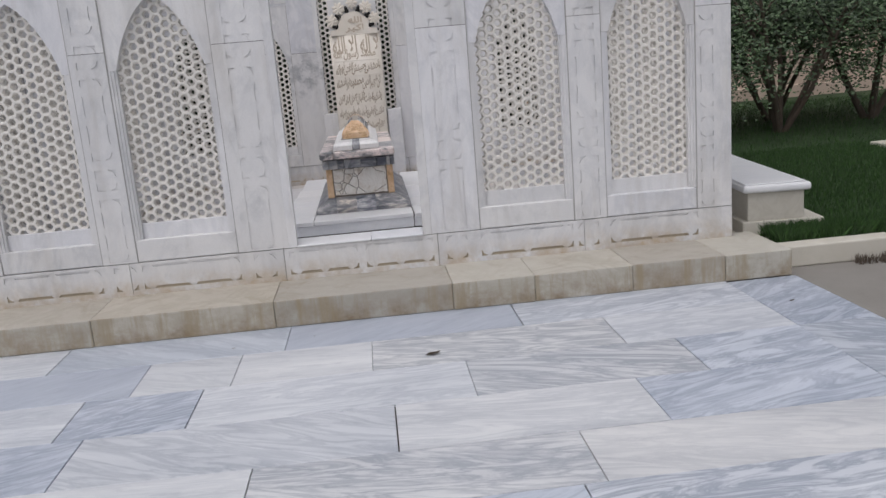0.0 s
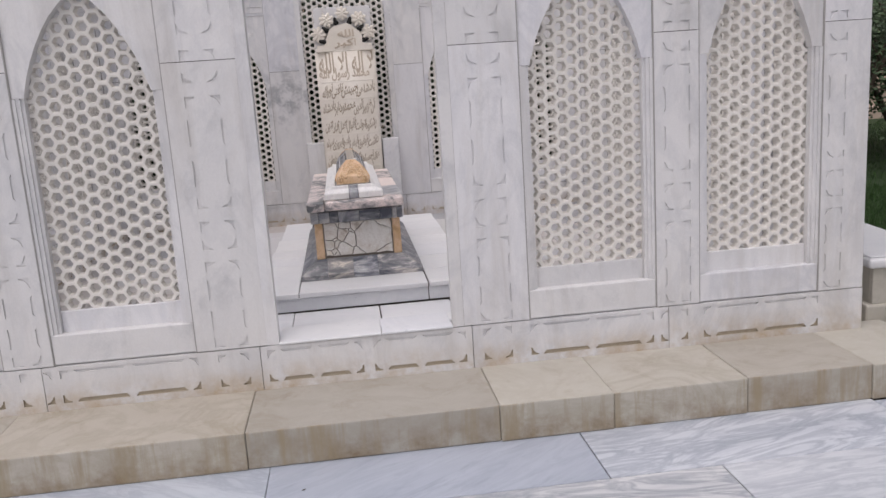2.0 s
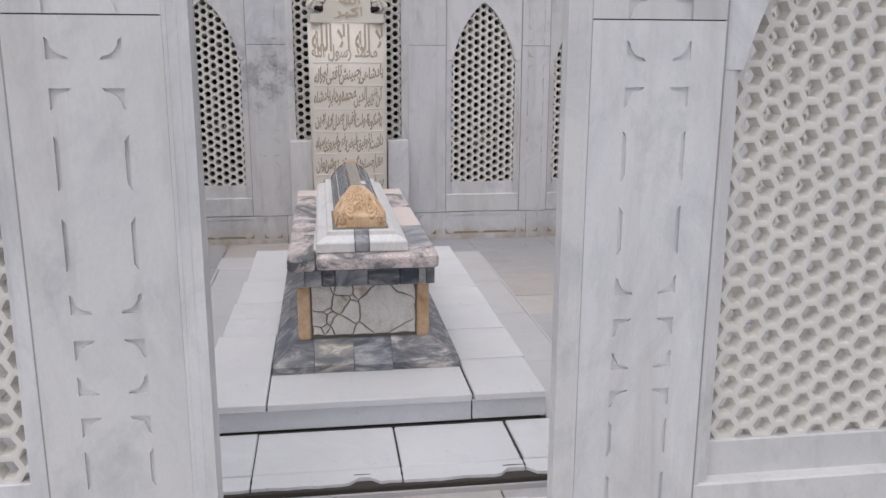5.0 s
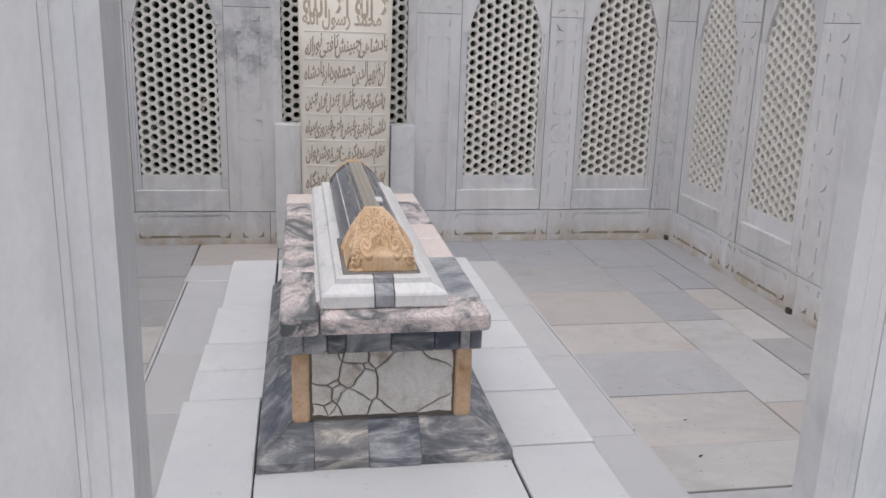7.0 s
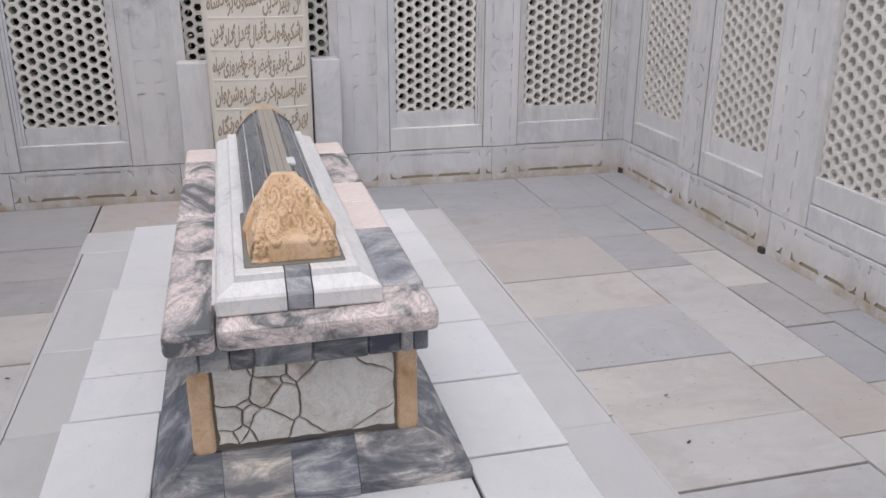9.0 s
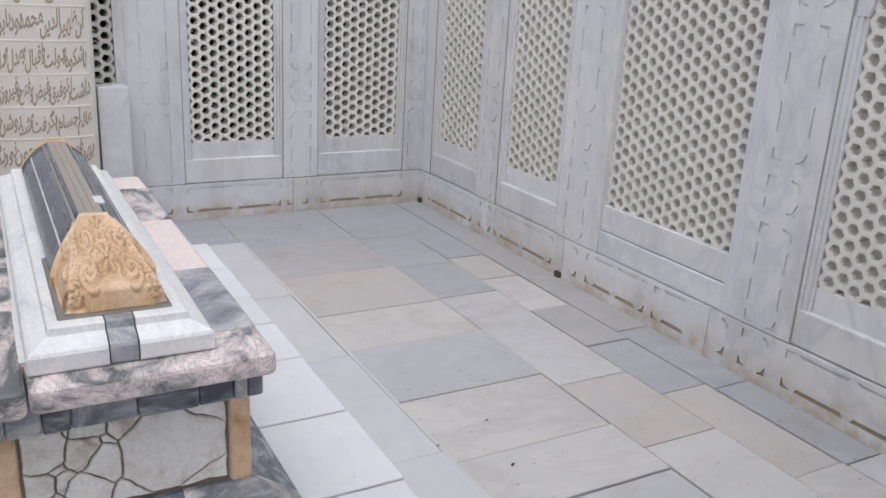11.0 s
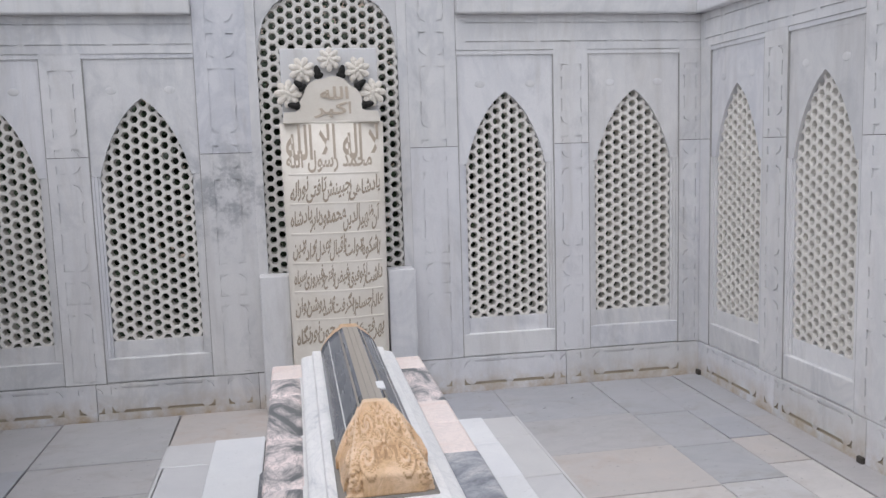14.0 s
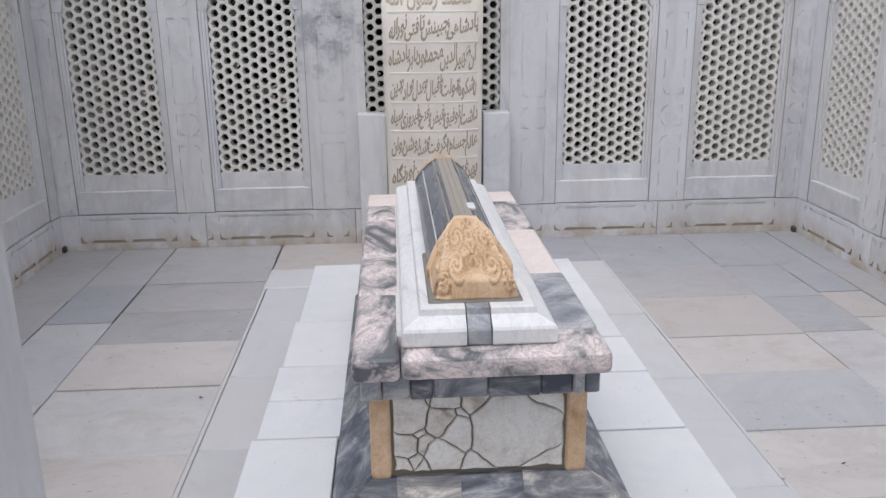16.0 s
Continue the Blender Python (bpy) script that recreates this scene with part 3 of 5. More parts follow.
# ---- ground outside ----
ground = part("ground", add_box(bmesh.new(), -900, 900, -900, 900, -0.6, -0.03), PATHM)
tagged(ground, "bare earth and concrete ground around the enclosure", "ground", kind="structure")

# ---- doorway sill and step ----
sill = thing("door_sill", "worn white marble door sill", "sill", kind="structure")
for x0, x1 in ((-0.655, -0.17), (-0.167, 0.175)):
    block("sill_slab", (x0, x1, 5.345, 5.6, DADO, DADO + 0.012), WHITE, sill, 0.004, 2)
block("sill_riser", (-0.8, 0.34, 5.475, 5.6, 0.16, DADO + 0.0075), WHITE, sill, 0.003)
step = thing("step", "cream stained stone step along the wall", "step", kind="structure")
xs = (-6.5, -5.1, -3.9, -3.0, -1.87, -0.79, 0.30, 0.81, 1.43, 2.03, 2.46)
for i, (a, b) in enumerate(zip(xs, xs[1:])):
    block("step_stone", (a + 0.0006, b - 0.0006, 4.855 + 0.004 * (i % 3), 5.365 if b < 2.4 else 5.46, 0.0, 0.17 - 0.002 * (i % 2)), STEP, step, 0.006, 2)
block("foundation", (-2.6, 2.28, 5.37, 10.26, -0.02, 0.13), JOINT, step, 0)

# ---- cenotaph ----
tomb = thing("cenotaph", "grey, pink and white marble cenotaph with an ochre carved cap", "tomb")
X0, X1 = -0.613, 0.173


def frustum(bm, lo, hi):
    (a, b, c, d, z0), (e, f, g, h, z1) = lo, hi
    p = [bm.verts.new(q) for q in ((a, c, z0), (b, c, z0), (b, d, z0), (a, d, z0), (e, g, z1), (f, g, z1), (f, h, z1), (e, h, z1))]
    for q in ((0, 1, 5, 4), (1, 2, 6, 5), (2, 3, 7, 6), (3, 0, 4, 7), (4, 5, 6, 7), (3, 2, 1, 0)):
        bm.faces.new([p[i] for i in q])
    return bm


PB, PT = 0.342, 0.372      # edge of the dark plinth
BZ0, BZ1 = 0.462, 0.70     # body
Y0, Y1 = 6.79, 8.55
# plinth: four front stones and long side stones, sloping up to the body
bx0, bx1, by0, by1 = -0.505, 0.05, 6.875, 8.47
cutsx = (X0, -0.44, -0.275, -0.115, X1)
for i, (a, b) in enumerate(zip(cutsx, cutsx[1:])):
    e0 = bx0 if i == 0 else a
    e1 = bx1 if i == 3 else b
    z = PT + 0.002 * (i % 2)
    bm = frustum(bmesh.new(), (a + 0.001, b - 0.001, Y0 + 0.004 * (i % 2), by0 + 0.02, PB), (a + 0.001, b - 0.001, Y0 + 0.004 * (i % 2), by0 + 0.02, z))
    frustum(bm, (a + 0.001, b - 0.001, Y0 + 0.004 * (i % 2), by0 + 0.02, z), (e0, e1, by0, by0 + 0.02, BZ0))
    part("plinth_stone", bm, GREY, tomb)
ycuts = (by0 + 0.021, 7.32, 7.75, 8.12, Y1)
for a, b in zip(ycuts, ycuts[1:]):
    for lo, hi, inner in ((X0, bx0 + 0.02, bx0), (X1, bx1 - 0.02, bx1)):
        l0, l1 = sorted((lo, hi))
        i0, i1 = sorted((inner, hi))
        bm = frustum(bmesh.new(), (l0, l1, a, b - 0.002, PB), (l0, l1, a, b - 0.002, PT))
        frustum(bm, (l0, l1, a, b - 0.002, PT), (i0, i1, a, b - 0.002, BZ0))
        part("plinth_stone", bm, GREY, tomb)
block("plinth_core", (bx0 + 0.02, bx1 - 0.02, by0 + 0.02, Y1 - 0.01, PB, BZ0), GREY, tomb, 0)
block("body_core", (bx0 + 0.012, bx1 - 0.012, by0 + 0.012, by1, BZ0, BZ1), GROUT, tomb, 0)
for x0, x1 in ((bx0, bx0 + 0.011), (bx1 - 0.011, bx1)):
    for a, b in ((by0 + 0.06, 7.25), (7.253, 7.66), (7.663, 8.05), (8.053, by1)):
        block("side_slab", (x0, x1, a, b, BZ0 + 0.001, BZ1 - 0.001), BRECCIA, tomb, 0.002)
# corner colonnettes
for x in (bx0 + 0.027, bx1 - 0.027):
    bm = bmesh.new()
    prof = ((0.0, 0.026), (0.01, 0.028), (0.05, 0.0275), (0.1, 0.0265), (0.16, 0.0272), (0.2, 0.0265), (0.237, 0.0262))
    rings = []
    for z, r in prof:
        rings.append([bm.verts.new((x + r * math.copysign(abs(math.cos(q)) ** 0.45, math.cos(q)), by0 + 0.026 + r * math.copysign(abs(math.sin(q)) ** 0.45, math.sin(q)), BZ0 + z)) for q in [k * math.pi / 8 for k in range(16)]])
    for r0, r1 in zip(rings, rings[1:]):
        for k in range(16):
            bm.faces.new((r0[k], r0[(k + 1) % 16], r1[(k + 1) % 16], r1[k]))
    part("colonnette", bm, OCHRE, tomb, "ochre alabaster corner colonnette")
# irregular stone pieces of the end panel


def clip(poly, p, q):
    """The part of poly nearer to p than to q."""
    dx, dz = q[0] - p[0], q[1] - p[1]
    k = 0.5 + (p[2] ** 2 - q[2] ** 2) / (2 * (dx * dx + dz * dz))
    mx, mz = p[0] + k * dx, p[1] + k * dz
    out = []
    for i in range(len(poly)):
        a, b = poly[i], poly[(i + 1) % len(poly)]
        fa, fb = ((v[0] - mx) * dx + (v[1] - mz) * dz for v in (a, b))
        if fa <= 0:
            out.append(a)
        if (fa < 0 < fb) or (fb < 0 < fa):
            t = fa / (fa - fb)
            out.append((a[0] + t * (b[0] - a[0]), a[1] + t * (b[1] - a[1])))
    return out


def shrink(poly, d):
    cx, cz = sum(v[0] for v in poly) / len(poly), sum(v[1] for v in poly) / len(poly)
    return [(cx + (x - cx) * max(0.3, 1 - d / max(1e-4, math.hypot(x - cx, z - cz))), cz + (z - cz) * max(0.3, 1 - d / max(1e-4, math.hypot(x - cx, z - cz)))) for x, z in poly]


def rough_edge(poly, rng):
    """Bends the straight joints, alike on both of their sides."""
    out = []
    for i in range(len(poly)):
        a, b = poly[i], poly[(i + 1) % len(poly)]
        k = max(1, int(math.hypot(b[0] - a[0], b[1] - a[1]) / 0.008))
        for j in range(k):
            x, z = a[0] + j / k * (b[0] - a[0]), a[1] + j / k * (b[1] - a[1])
            w = noise.noise_vector(Vector((x * 15, z * 15, 2.0))) * 0.013 + noise.noise_vector(Vector((x * 55, z * 55, 5.0))) * 0.003
            out.append((min(px1, max(px0, x + w.x)), min(pz1, max(pz0, z + w.y))))
    return out


rng = random.Random(4)
px0, px1, pz0, pz1 = bx0 + 0.058, bx1 - 0.058, BZ0 + 0.012, BZ1 - 0.004
wide = ((0.08, 0.74, 0.06), (0.06, 0.33, 0.04), (0.03, 0.1, 0.022), (0.11, 0.16, 0.018), (0.17, 0.06, 0.02), (0.2, 0.3, 0.028), (0.28, 0.62, 0.045), (0.31, 0.9, 0.04), (0.2, 0.93, 0.02), (0.28, 0.18, 0.05),
        (0.37, 0.47, 0.045), (0.5, 0.92, 0.05), (0.84, 0.92, 0.06), (0.70, 0.5, 0.115), (0.52, 0.06, 0.045), (0.84, 0.1, 0.055), (0.4, 0.7, 0.015), (0.14, 0.48, 0.012))
sites = [(px0 + u * (px1 - px0), pz0 + v * (pz1 - pz0), r) for u, v, r in wide]
for p in sites:
    poly = [(px0, pz0), (px1, pz0), (px1, pz1), (px0, pz1)]
    for q in sites:
        if q is not p and poly:
            poly = clip(poly, p, q)
    if len(poly) < 3:
        continue
    inner = shrink(rough_edge(poly, rng), 0.0027)
    bm = bmesh.new()
    top = shrink(inner, 0.0025)
    y = by0 + 0.004 + rng.uniform(0, 0.002)
    a = [bm.verts.new((x, y, z)) for x, z in top]
    b = [bm.verts.new((x, y + 0.003, z)) for x, z in inner]
    c = [bm.verts.new((x, y + 0.012, z)) for x, z in inner]
    bm.faces.new(a)
    for lo, hi in ((a, b), (b, c)):
        for i in range(len(a)):
            j = (i + 1) % len(a)
            bm.faces.new((lo[j], lo[i], hi[i], hi[j]))
    part("breccia_stone", bm, BRECCIA, tomb)
# string course under the coping
sx = (bx0 - 0.018, -0.47, -0.40, -0.345, -0.21, -0.08, 0.0, 0.03, bx1 + 0.018)
for i, (a, b) in enumerate(zip(sx, sx[1:])):
    block("course_stone", (a + 0.0008, b - 0.0008, by0 - 0.045 + 0.004 * (i % 2), by0 + 0.1, BZ1 + 0.001, 0.774 - 0.002 * (i % 2)), (ASH, ASH, GREY, ASH, GREY, GREY, ASH, ASH)[i], tomb, 0.004)
block("course_core", (bx0 - 0.016, bx1 + 0.016, by0 - 0.02, by1 + 0.02, BZ1 + 0.003, 0.786), GREY, tomb, 0)
# coping slabs with a round nose
CX0, CX1, CY0, CY1, CZ0, CZ1 = -0.536, 0.074, 6.742, 8.49, 0.788, 0.85
for k, box in enumerate(((CX0, -0.424, CY0, 7.2), (-0.422, CX1, CY0 + 0.002, 6.905), (CX0, -0.42, 7.202, 7.6), (CX0, -0.42, 7.602, 8.05), (CX0, -0.42, 8.052, 8.28), (CX0, -0.24, 8.282, CY1),
                         (-0.05, CX1, 6.907, 7.35), (-0.05, CX1, 7.352, 7.62), (-0.05, CX1, 7.622, 7.86), (-0.05, CX1, 7.862, 8.3), (-0.238, CX1, 8.302, CY1))):
    block("coping_slab", (*box, CZ0 + 0.002 * (k % 2), CZ1 - 0.001 * (k % 3)), (PINK, PINK, PINK, PINK, PINK, PALE, ASH, PALE, PALE, PINK, PALE)[k], tomb, 0.016 if k < 2 else 0.012, 3)
block("coping_core", (-0.43, -0.04, 6.89, 8.3, CZ0 + 0.01, CZ1 - 0.004), TOMB, tomb, 0)
# white tier with a moulded edge; a grey strip is let into its end
MX0, MX1, MY0, MY1 = -0.418, -0.048, 6.80, 8.40


def tier(bm, x0, x1, y0, y1, ends=(True, True)):
    lev = ((0.003, 0.851), (0.0, 0.856), (0.0, 0.888), (0.004, 0.895), (0.012, 0.9), (0.043, 0.914), (0.046, 0.929), (0.05, 0.931))
    rings = []
    for d, z in lev:
        rings.append([bm.verts.new(p) for p in ((x0 + d * ends[0], y0 + d, z), (x1 - d * ends[1], y0 + d, z), (x1 - d * ends[1], y1 - d, z), (x0 + d * ends[0], y1 - d, z))])
    for r0, r1 in zip(rings, rings[1:]):
        for k in range(4):
            bm.faces.new((r0[k], r0[(k + 1) % 4], r1[(k + 1) % 4], r1[k]))
    bm.faces.new(rings[-1])
    bm.faces.new(rings[0][::-1])
    return bm


part("tier_slab", tier(bmesh.new(), MX0, -0.264, MY0, MY1, (True, False)), TOMB, tomb, "white marble moulded tier slab")
part("tier_slab", tier(bmesh.new(), -0.203, MX1, MY0, MY1, (False, True)), TOMB, tomb, "white marble moulded tier slab")
part("inlay_strip", tier(bmesh.new(), -0.261, -0.206, MY0 + 0.002, MY1, (False, False)), ASH, tomb, "grey inlaid marble strip")
block("joint_core", (-0.27, -0.197, MY0 + 0.012, MY1 - 0.02, 0.852, 0.895), JOINT, tomb, 0)
# cap: ochre ends and a dark banded middle
CAPX, CAPW = -0.232, 0.112
half_sec = ((1.0, 0.0), (1.0, 0.02), (0.91, 0.043), (0.74, 0.07), (0.54, 0.094), (0.33, 0.113), (0.28, 0.12))
sec = tuple((-u, v) for u, v in half_sec) + ((0.0, 0.121),) + half_sec[::-1]


def cap_length(bm, stations, wobble=0.0):
    """stations: y, share of the width, share of the height, and how far the flanks lag behind the ridge."""
    rings = []
    for y, sw, sh, lag in stations:
        ring = []
        for u, v in sec:
            p = Vector((CAPX + u * CAPW * sw, y - lag * max(0, abs(u) - 0.27), 0.93 + v * sh))
            if wobble:
                k = noise.noise(p * 38) * wobble + noise.noise(p * 90) * wobble * 0.5
                p += Vector((u * k, -k * 0.6, k * (v > 0.01)))
            ring.append(bm.verts.new(p))
        rings.append(ring)
    for r0, r1 in zip(rings, rings[1:]):
        for k in range(len(sec) - 1):
            bm.faces.new((r0[k], r0[k + 1], r1[k + 1], r1[k])[::-1])
    bm.faces.new(rings[0][::-1])
    bm.faces.new(rings[-1])
    for f in bm.faces:
        f.smooth = True
    return bm


def scrollwork(u, w):
    """Height of the carving at u across (-1 to 1) and w along (0 at the foot, 1 at the ridge)."""
    u = abs(u)
    h = 0.0
    for cu, cw, size, turn in ((0.0, 0.42, 0.2, 0), (0.42, 0.3, 0.24, 1), (0.3, 0.66, 0.2, -1), (0.72, 0.5, 0.2, 1), (0.0, 0.78, 0.16, 0), (0.75, 0.2, 0.18, -1), (0.62, 0.82, 0.18, 1)):
        dx, dy = u - cu, (w - cw) * 1.1
        r = math.hypot(dx, dy)
        if r < size:
            a = math.atan2(dy, dx)
            fade = (1 - r / size) ** 0.5
            h = max(h, fade * (0.5 + 0.5 * math.sin(r / size * 13 + turn * a * 2 if turn else 6 * a + 1.5)))
    if 0.9 < w < 0.96 or abs(u - (0.93 - 0.5 * w)) < 0.03:
        h = max(h, 0.7)
    return h


us_h, vs_h = [q[0] for q in sec[1:-1]], [q[1] for q in sec[1:-1]]
bm = bmesh.new()
rings = []
N, M = 64, 72
for k in range(M + 1):
    w = k / M
    if w < 0.12:
        y, sw, sh, lag = 6.888 + 0.006 * w / 0.12, 0.92 + 0.02 * w / 0.12, 0.06 + 0.4 * w / 0.12, 0.0
    else:
        q = (w - 0.12) / 0.88
        y, sw, sh, lag = 6.896 + 0.354 * q, 0.94 + 0.025 * q, 0.46 + 0.54 * min(1, q * 1.1) ** 0.8, 0.2 * q
    ring = []
    for i in range(N + 1):
        u = -1 + 2 * i / N
        plane = float(np.interp(u, us_h, vs_h))
        boxy = 0.116 * max(0.0, 1 - abs(u) ** 5) ** 0.5
        blend = min(1.0, max(0.0, (w - 0.1) / 0.75)) ** 0.8
        v = (boxy + (plane - boxy) * blend) * sh
        tuck = 0.02 * max(0, abs(u) - 0.75) / 0.25 * (1 - w)
        d = 0.018 * scrollwork(u, w) + 0.003 * noise.noise(Vector((u * 3, w * 5, 1.0))) + 0.0015 * noise.noise(Vector((u * 14, w * 18, 4.0)))
        if u < -0.62 and 0.02 < w < 0.2:
            d -= 0.012
        p = Vector((CAPX + u * CAPW * sw, y - lag * max(0, abs(u) - 0.27) + tuck, 0.93 + v))
        p += Vector((u * 0.5, -0.7 + 0.3 * w, 0.3 + 0.6 * w)) * d
        ring.append(bm.verts.new(p))
    rings.append(ring)
for j, (r0, r1) in enumerate(zip(rings, rings[1:])):
    for k in range(N):
        fc = bm.faces.new((r0[k], r0[k + 1], r1[k + 1], r1[k]))
        fc.smooth = True
        # low rims of the scrolls take the painted shade, high faces the painted light
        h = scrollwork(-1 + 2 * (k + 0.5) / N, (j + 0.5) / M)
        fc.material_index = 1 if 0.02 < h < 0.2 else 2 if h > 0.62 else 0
bm.faces.new([*rings[0]][::-1] + [bm.verts.new((CAPX - CAPW, 6.9, 0.928)), bm.verts.new((CAPX + CAPW, 6.9, 0.928))])
for e in (0, N):
    low = [bm.verts.new((r[e].co.x, r[e].co.y, 0.928)) for r in rings]
    for k in range(M):
        q = (rings[k][e], rings[k + 1][e], low[k + 1], low[k])
        bm.faces.new(q if e else q[::-1])
part("cap_end", bm, [OCHRE, OCHRE_SHADE, OCHRE_LIT], tomb, "ochre alabaster end carved with scrolling flowers")
part("cap_end", cap_length(bmesh.new(), [(8.2, 0.96, 1.0, -0.1), (8.25, 0.97, 1.03, -0.05), (8.3, 0.96, 0.9, 0), (8.33, 0.9, 0.5, 0)], 0.005), OCHRE, tomb, "ochre alabaster end")
cap_middle = part("cap_middle", cap_length(bmesh.new(), [(7.246 + 0.958 * k / 12, 0.965, 0.985, 0.2 - 0.3 * k / 12) for k in range(13)], 0.0008), BAND, tomb, "dark polished banded stone")
part("mortar", add_box(bmesh.new(), CAPX - 0.119, CAPX + 0.113, 6.88, 7.3, 0.9275, 0.936, 0.004), PATHM, tomb, "grey mortar bed under the cap")
for u0, u1, mat in ((-0.25, -0.09, RIDGE), (-0.08, 0.08, RIDGE), (0.09, 0.25, RIDGE), (-0.4, -0.35, RIDGE), (0.35, 0.4, RIDGE), (-0.76, -0.73, TOMB), (0.73, 0.76, TOMB)):
    bm = bmesh.new()
    f = lambda u: float(np.interp(u, [q[0] for q in sec[1:-1]], [q[1] for q in sec[1:-1]])) * 0.985
    lag = 0.2 * max(0, abs(u0 + u1) / 2 - 0.27)
    p = [bm.verts.new((CAPX + u * CAPW * 0.967, y, 0.9325 + f(u))) for y in (7.25 - lag, 8.2) for u in (u0, u1)]
    q = [bm.verts.new((CAPX + u * CAPW * 0.967, y, 0.925 + f(u))) for y in (7.25 - lag, 8.2) for u in (u0, u1)]
    bm.faces.new((p[0], p[1], p[3], p[2]))
    for a, b in ((0, 1), (1, 3), (3, 2), (2, 0)):
        bm.faces.new((p[b], p[a], q[a], q[b]))
    part("cap_strip", bm, mat, cap_middle, "pale strip along the dark cap")

part("chip", add_box(bmesh.new(), CAPX + 0.02, CAPX + 0.045, 7.36, 7.43, 1.043, 1.0515, 0.002), WHITE, tomb, "small white chip on the cap")

# ---- headstone ----
stele = thing("headstone", "tall ivory marble headstone with carved calligraphy", "headstone")
SX0, SX1, SY = -0.47, 0.118, 9.93
SC = (SX0 + SX1) / 2
bm = bmesh.new()
k = 16
halfw = (SX1 - SX0) / 2
cols = [(-halfw + 2 * halfw * i / k) for i in range(k + 1)]
arc = lambda u: SY + 0.05 * (u / halfw) ** 2 - 0.0
rows_z = (0.16, 0.6, 1.0, 1.4, 1.87)
grid = [[bm.verts.new((SC + u * (0.95 + 0.05 * (z - 0.16) / 1.7), arc(u), z)) for u in cols] for z in rows_z]
for r0, r1 in zip(grid, grid[1:]):
    for i in range(k):
        fc = bm.faces.new((r0[i], r0[i + 1], r1[i + 1], r1[i]))
        fc.smooth = True
rear = [[bm.verts.new((SC + s * halfw * (0.95 + 0.05 * (z - 0.16) / 1.7), SY + 0.11, z)) for s in (-1, 1)] for z in rows_z]
for j in range(len(rows_z) - 1):
    bm.faces.new((grid[j][0], grid[j + 1][0], rear[j + 1][0], rear[j][0]))
    bm.faces.new((grid[j][-1], rear[j][1], rear[j + 1][1], grid[j + 1][-1]))
    bm.faces.new((rear[j][1], rear[j][0], rear[j + 1][0], rear[j + 1][1]))
bm.faces.new([*grid[-1], rear[-1][1], rear[-1][0]])
shaft = part("shaft", bm, STELE, stele)
# crown: scalloped field, flowers round it, black lumps between them that paint the shade of gaps
bm = bmesh.new()
pts = []
for i in range(73):
    q = math.pi * i / 72
    r = 1.0 + 0.08 * abs(math.sin(q * 3.5))
    pts.append((SC + 0.172 * r * math.cos(q), 1.945 + 0.172 * r * math.sin(q)))
prism(bm, [(SC - 0.275, 1.871), (SC + 0.275, 1.871), (SC + 0.265, 1.93), (SC + 0.2, 1.935)] + pts + [(SC - 0.2, 1.935), (SC - 0.265, 1.93)], SY + 0.006, SY + 0.066)
crown = part("crown_field", bm, STELE, stele, "scalloped carved crown field")
for x, z, s in ((0, 2.225, 1.0), (0.155, 2.165, 1.1), (-0.155, 2.165, 1.1), (0.238, 2.035, 1.15), (-0.238, 2.035, 1.15)):
    bm = bmesh.new()
    for count, reach, size, deep in ((8, 0.044, 0.022, 0.004), (6, 0.025, 0.0165, -0.002), (1, 0.0, 0.013, -0.007)):
        for q in range(count):
            a = 6.2832 * (q + 0.5 * (count == 6)) / count + x * 3
            m = Matrix.Translation((SC + x + s * reach * math.sin(a), SY + 0.022 + deep, z + s * reach * math.cos(a))) @ Matrix.Rotation(a, 4, "Y")
            bmesh.ops.create_uvsphere(bm, u_segments=8, v_segments=5, radius=1, matrix=m @ Matrix.Diagonal((s * size * 0.8, 0.011, s * size * 1.15, 1)))
    disc = [(SC + x + s * 0.043 * math.cos(q * math.pi / 12), z + s * 0.043 * math.sin(q * math.pi / 12)) for q in range(24)]
    prism(bm, disc, SY + 0.03, SY + 0.06)
    part("crown_flower", bm, STELE, crown, "carved flower of the crown")
for x, z, a in ((0.068, 2.155, 14), (-0.068, 2.155, -14), (0.172, 2.082, 50), (-0.172, 2.082, -50), (0.208, 1.968, 80), (-0.208, 1.968, -80)):
    bm = bmesh.new()
    m = Matrix.Translation((SC + x, SY + 0.024, z)) @ Matrix.Rotation(radians(a), 4, "Y")
    bmesh.ops.create_uvsphere(bm, u_segments=12, v_segments=8, radius=1, matrix=m @ Matrix.Diagonal((0.019, 0.03, 0.038, 1)))
    bmesh.ops.create_uvsphere(bm, u_segments=12, v_segments=8, radius=1, matrix=m @ Matrix.Translation((0, 0, -0.022)) @ Matrix.Diagonal((0.028, 0.03, 0.018, 1)))
    part("gap_shade", bm, BLACK, crown, "black lump painting the shade of a gap between the crown flowers")
# lettering, in joined letter forms set from right to left; brown paints the shade of cut strokes
FORMS = {"ا": 0xFE8D, "ب": 0xFE8F, "ت": 0xFE95, "ج": 0xFE9D, "ح": 0xFEA1, "چ": 0xFB7A, "د": 0xFEA9, "ر": 0xFEAD, "ز": 0xFEAF, "س": 0xFEB1, "ش": 0xFEB5, "ض": 0xFEBD, "ظ": 0xFEC5, "ع": 0xFEC9, "ف": 0xFED1, "ق": 0xFED5,
         "ل": 0xFEDD, "م": 0xFEE1, "ن": 0xFEE5, "ه": 0xFEE9, "و": 0xFEED, "پ": 0xFB56, "ک": 0xFB8E, "گ": 0xFB92, "ی": 0xFBFC, "آ": 0xFE81}
SINGLE = set("اآدرزو")


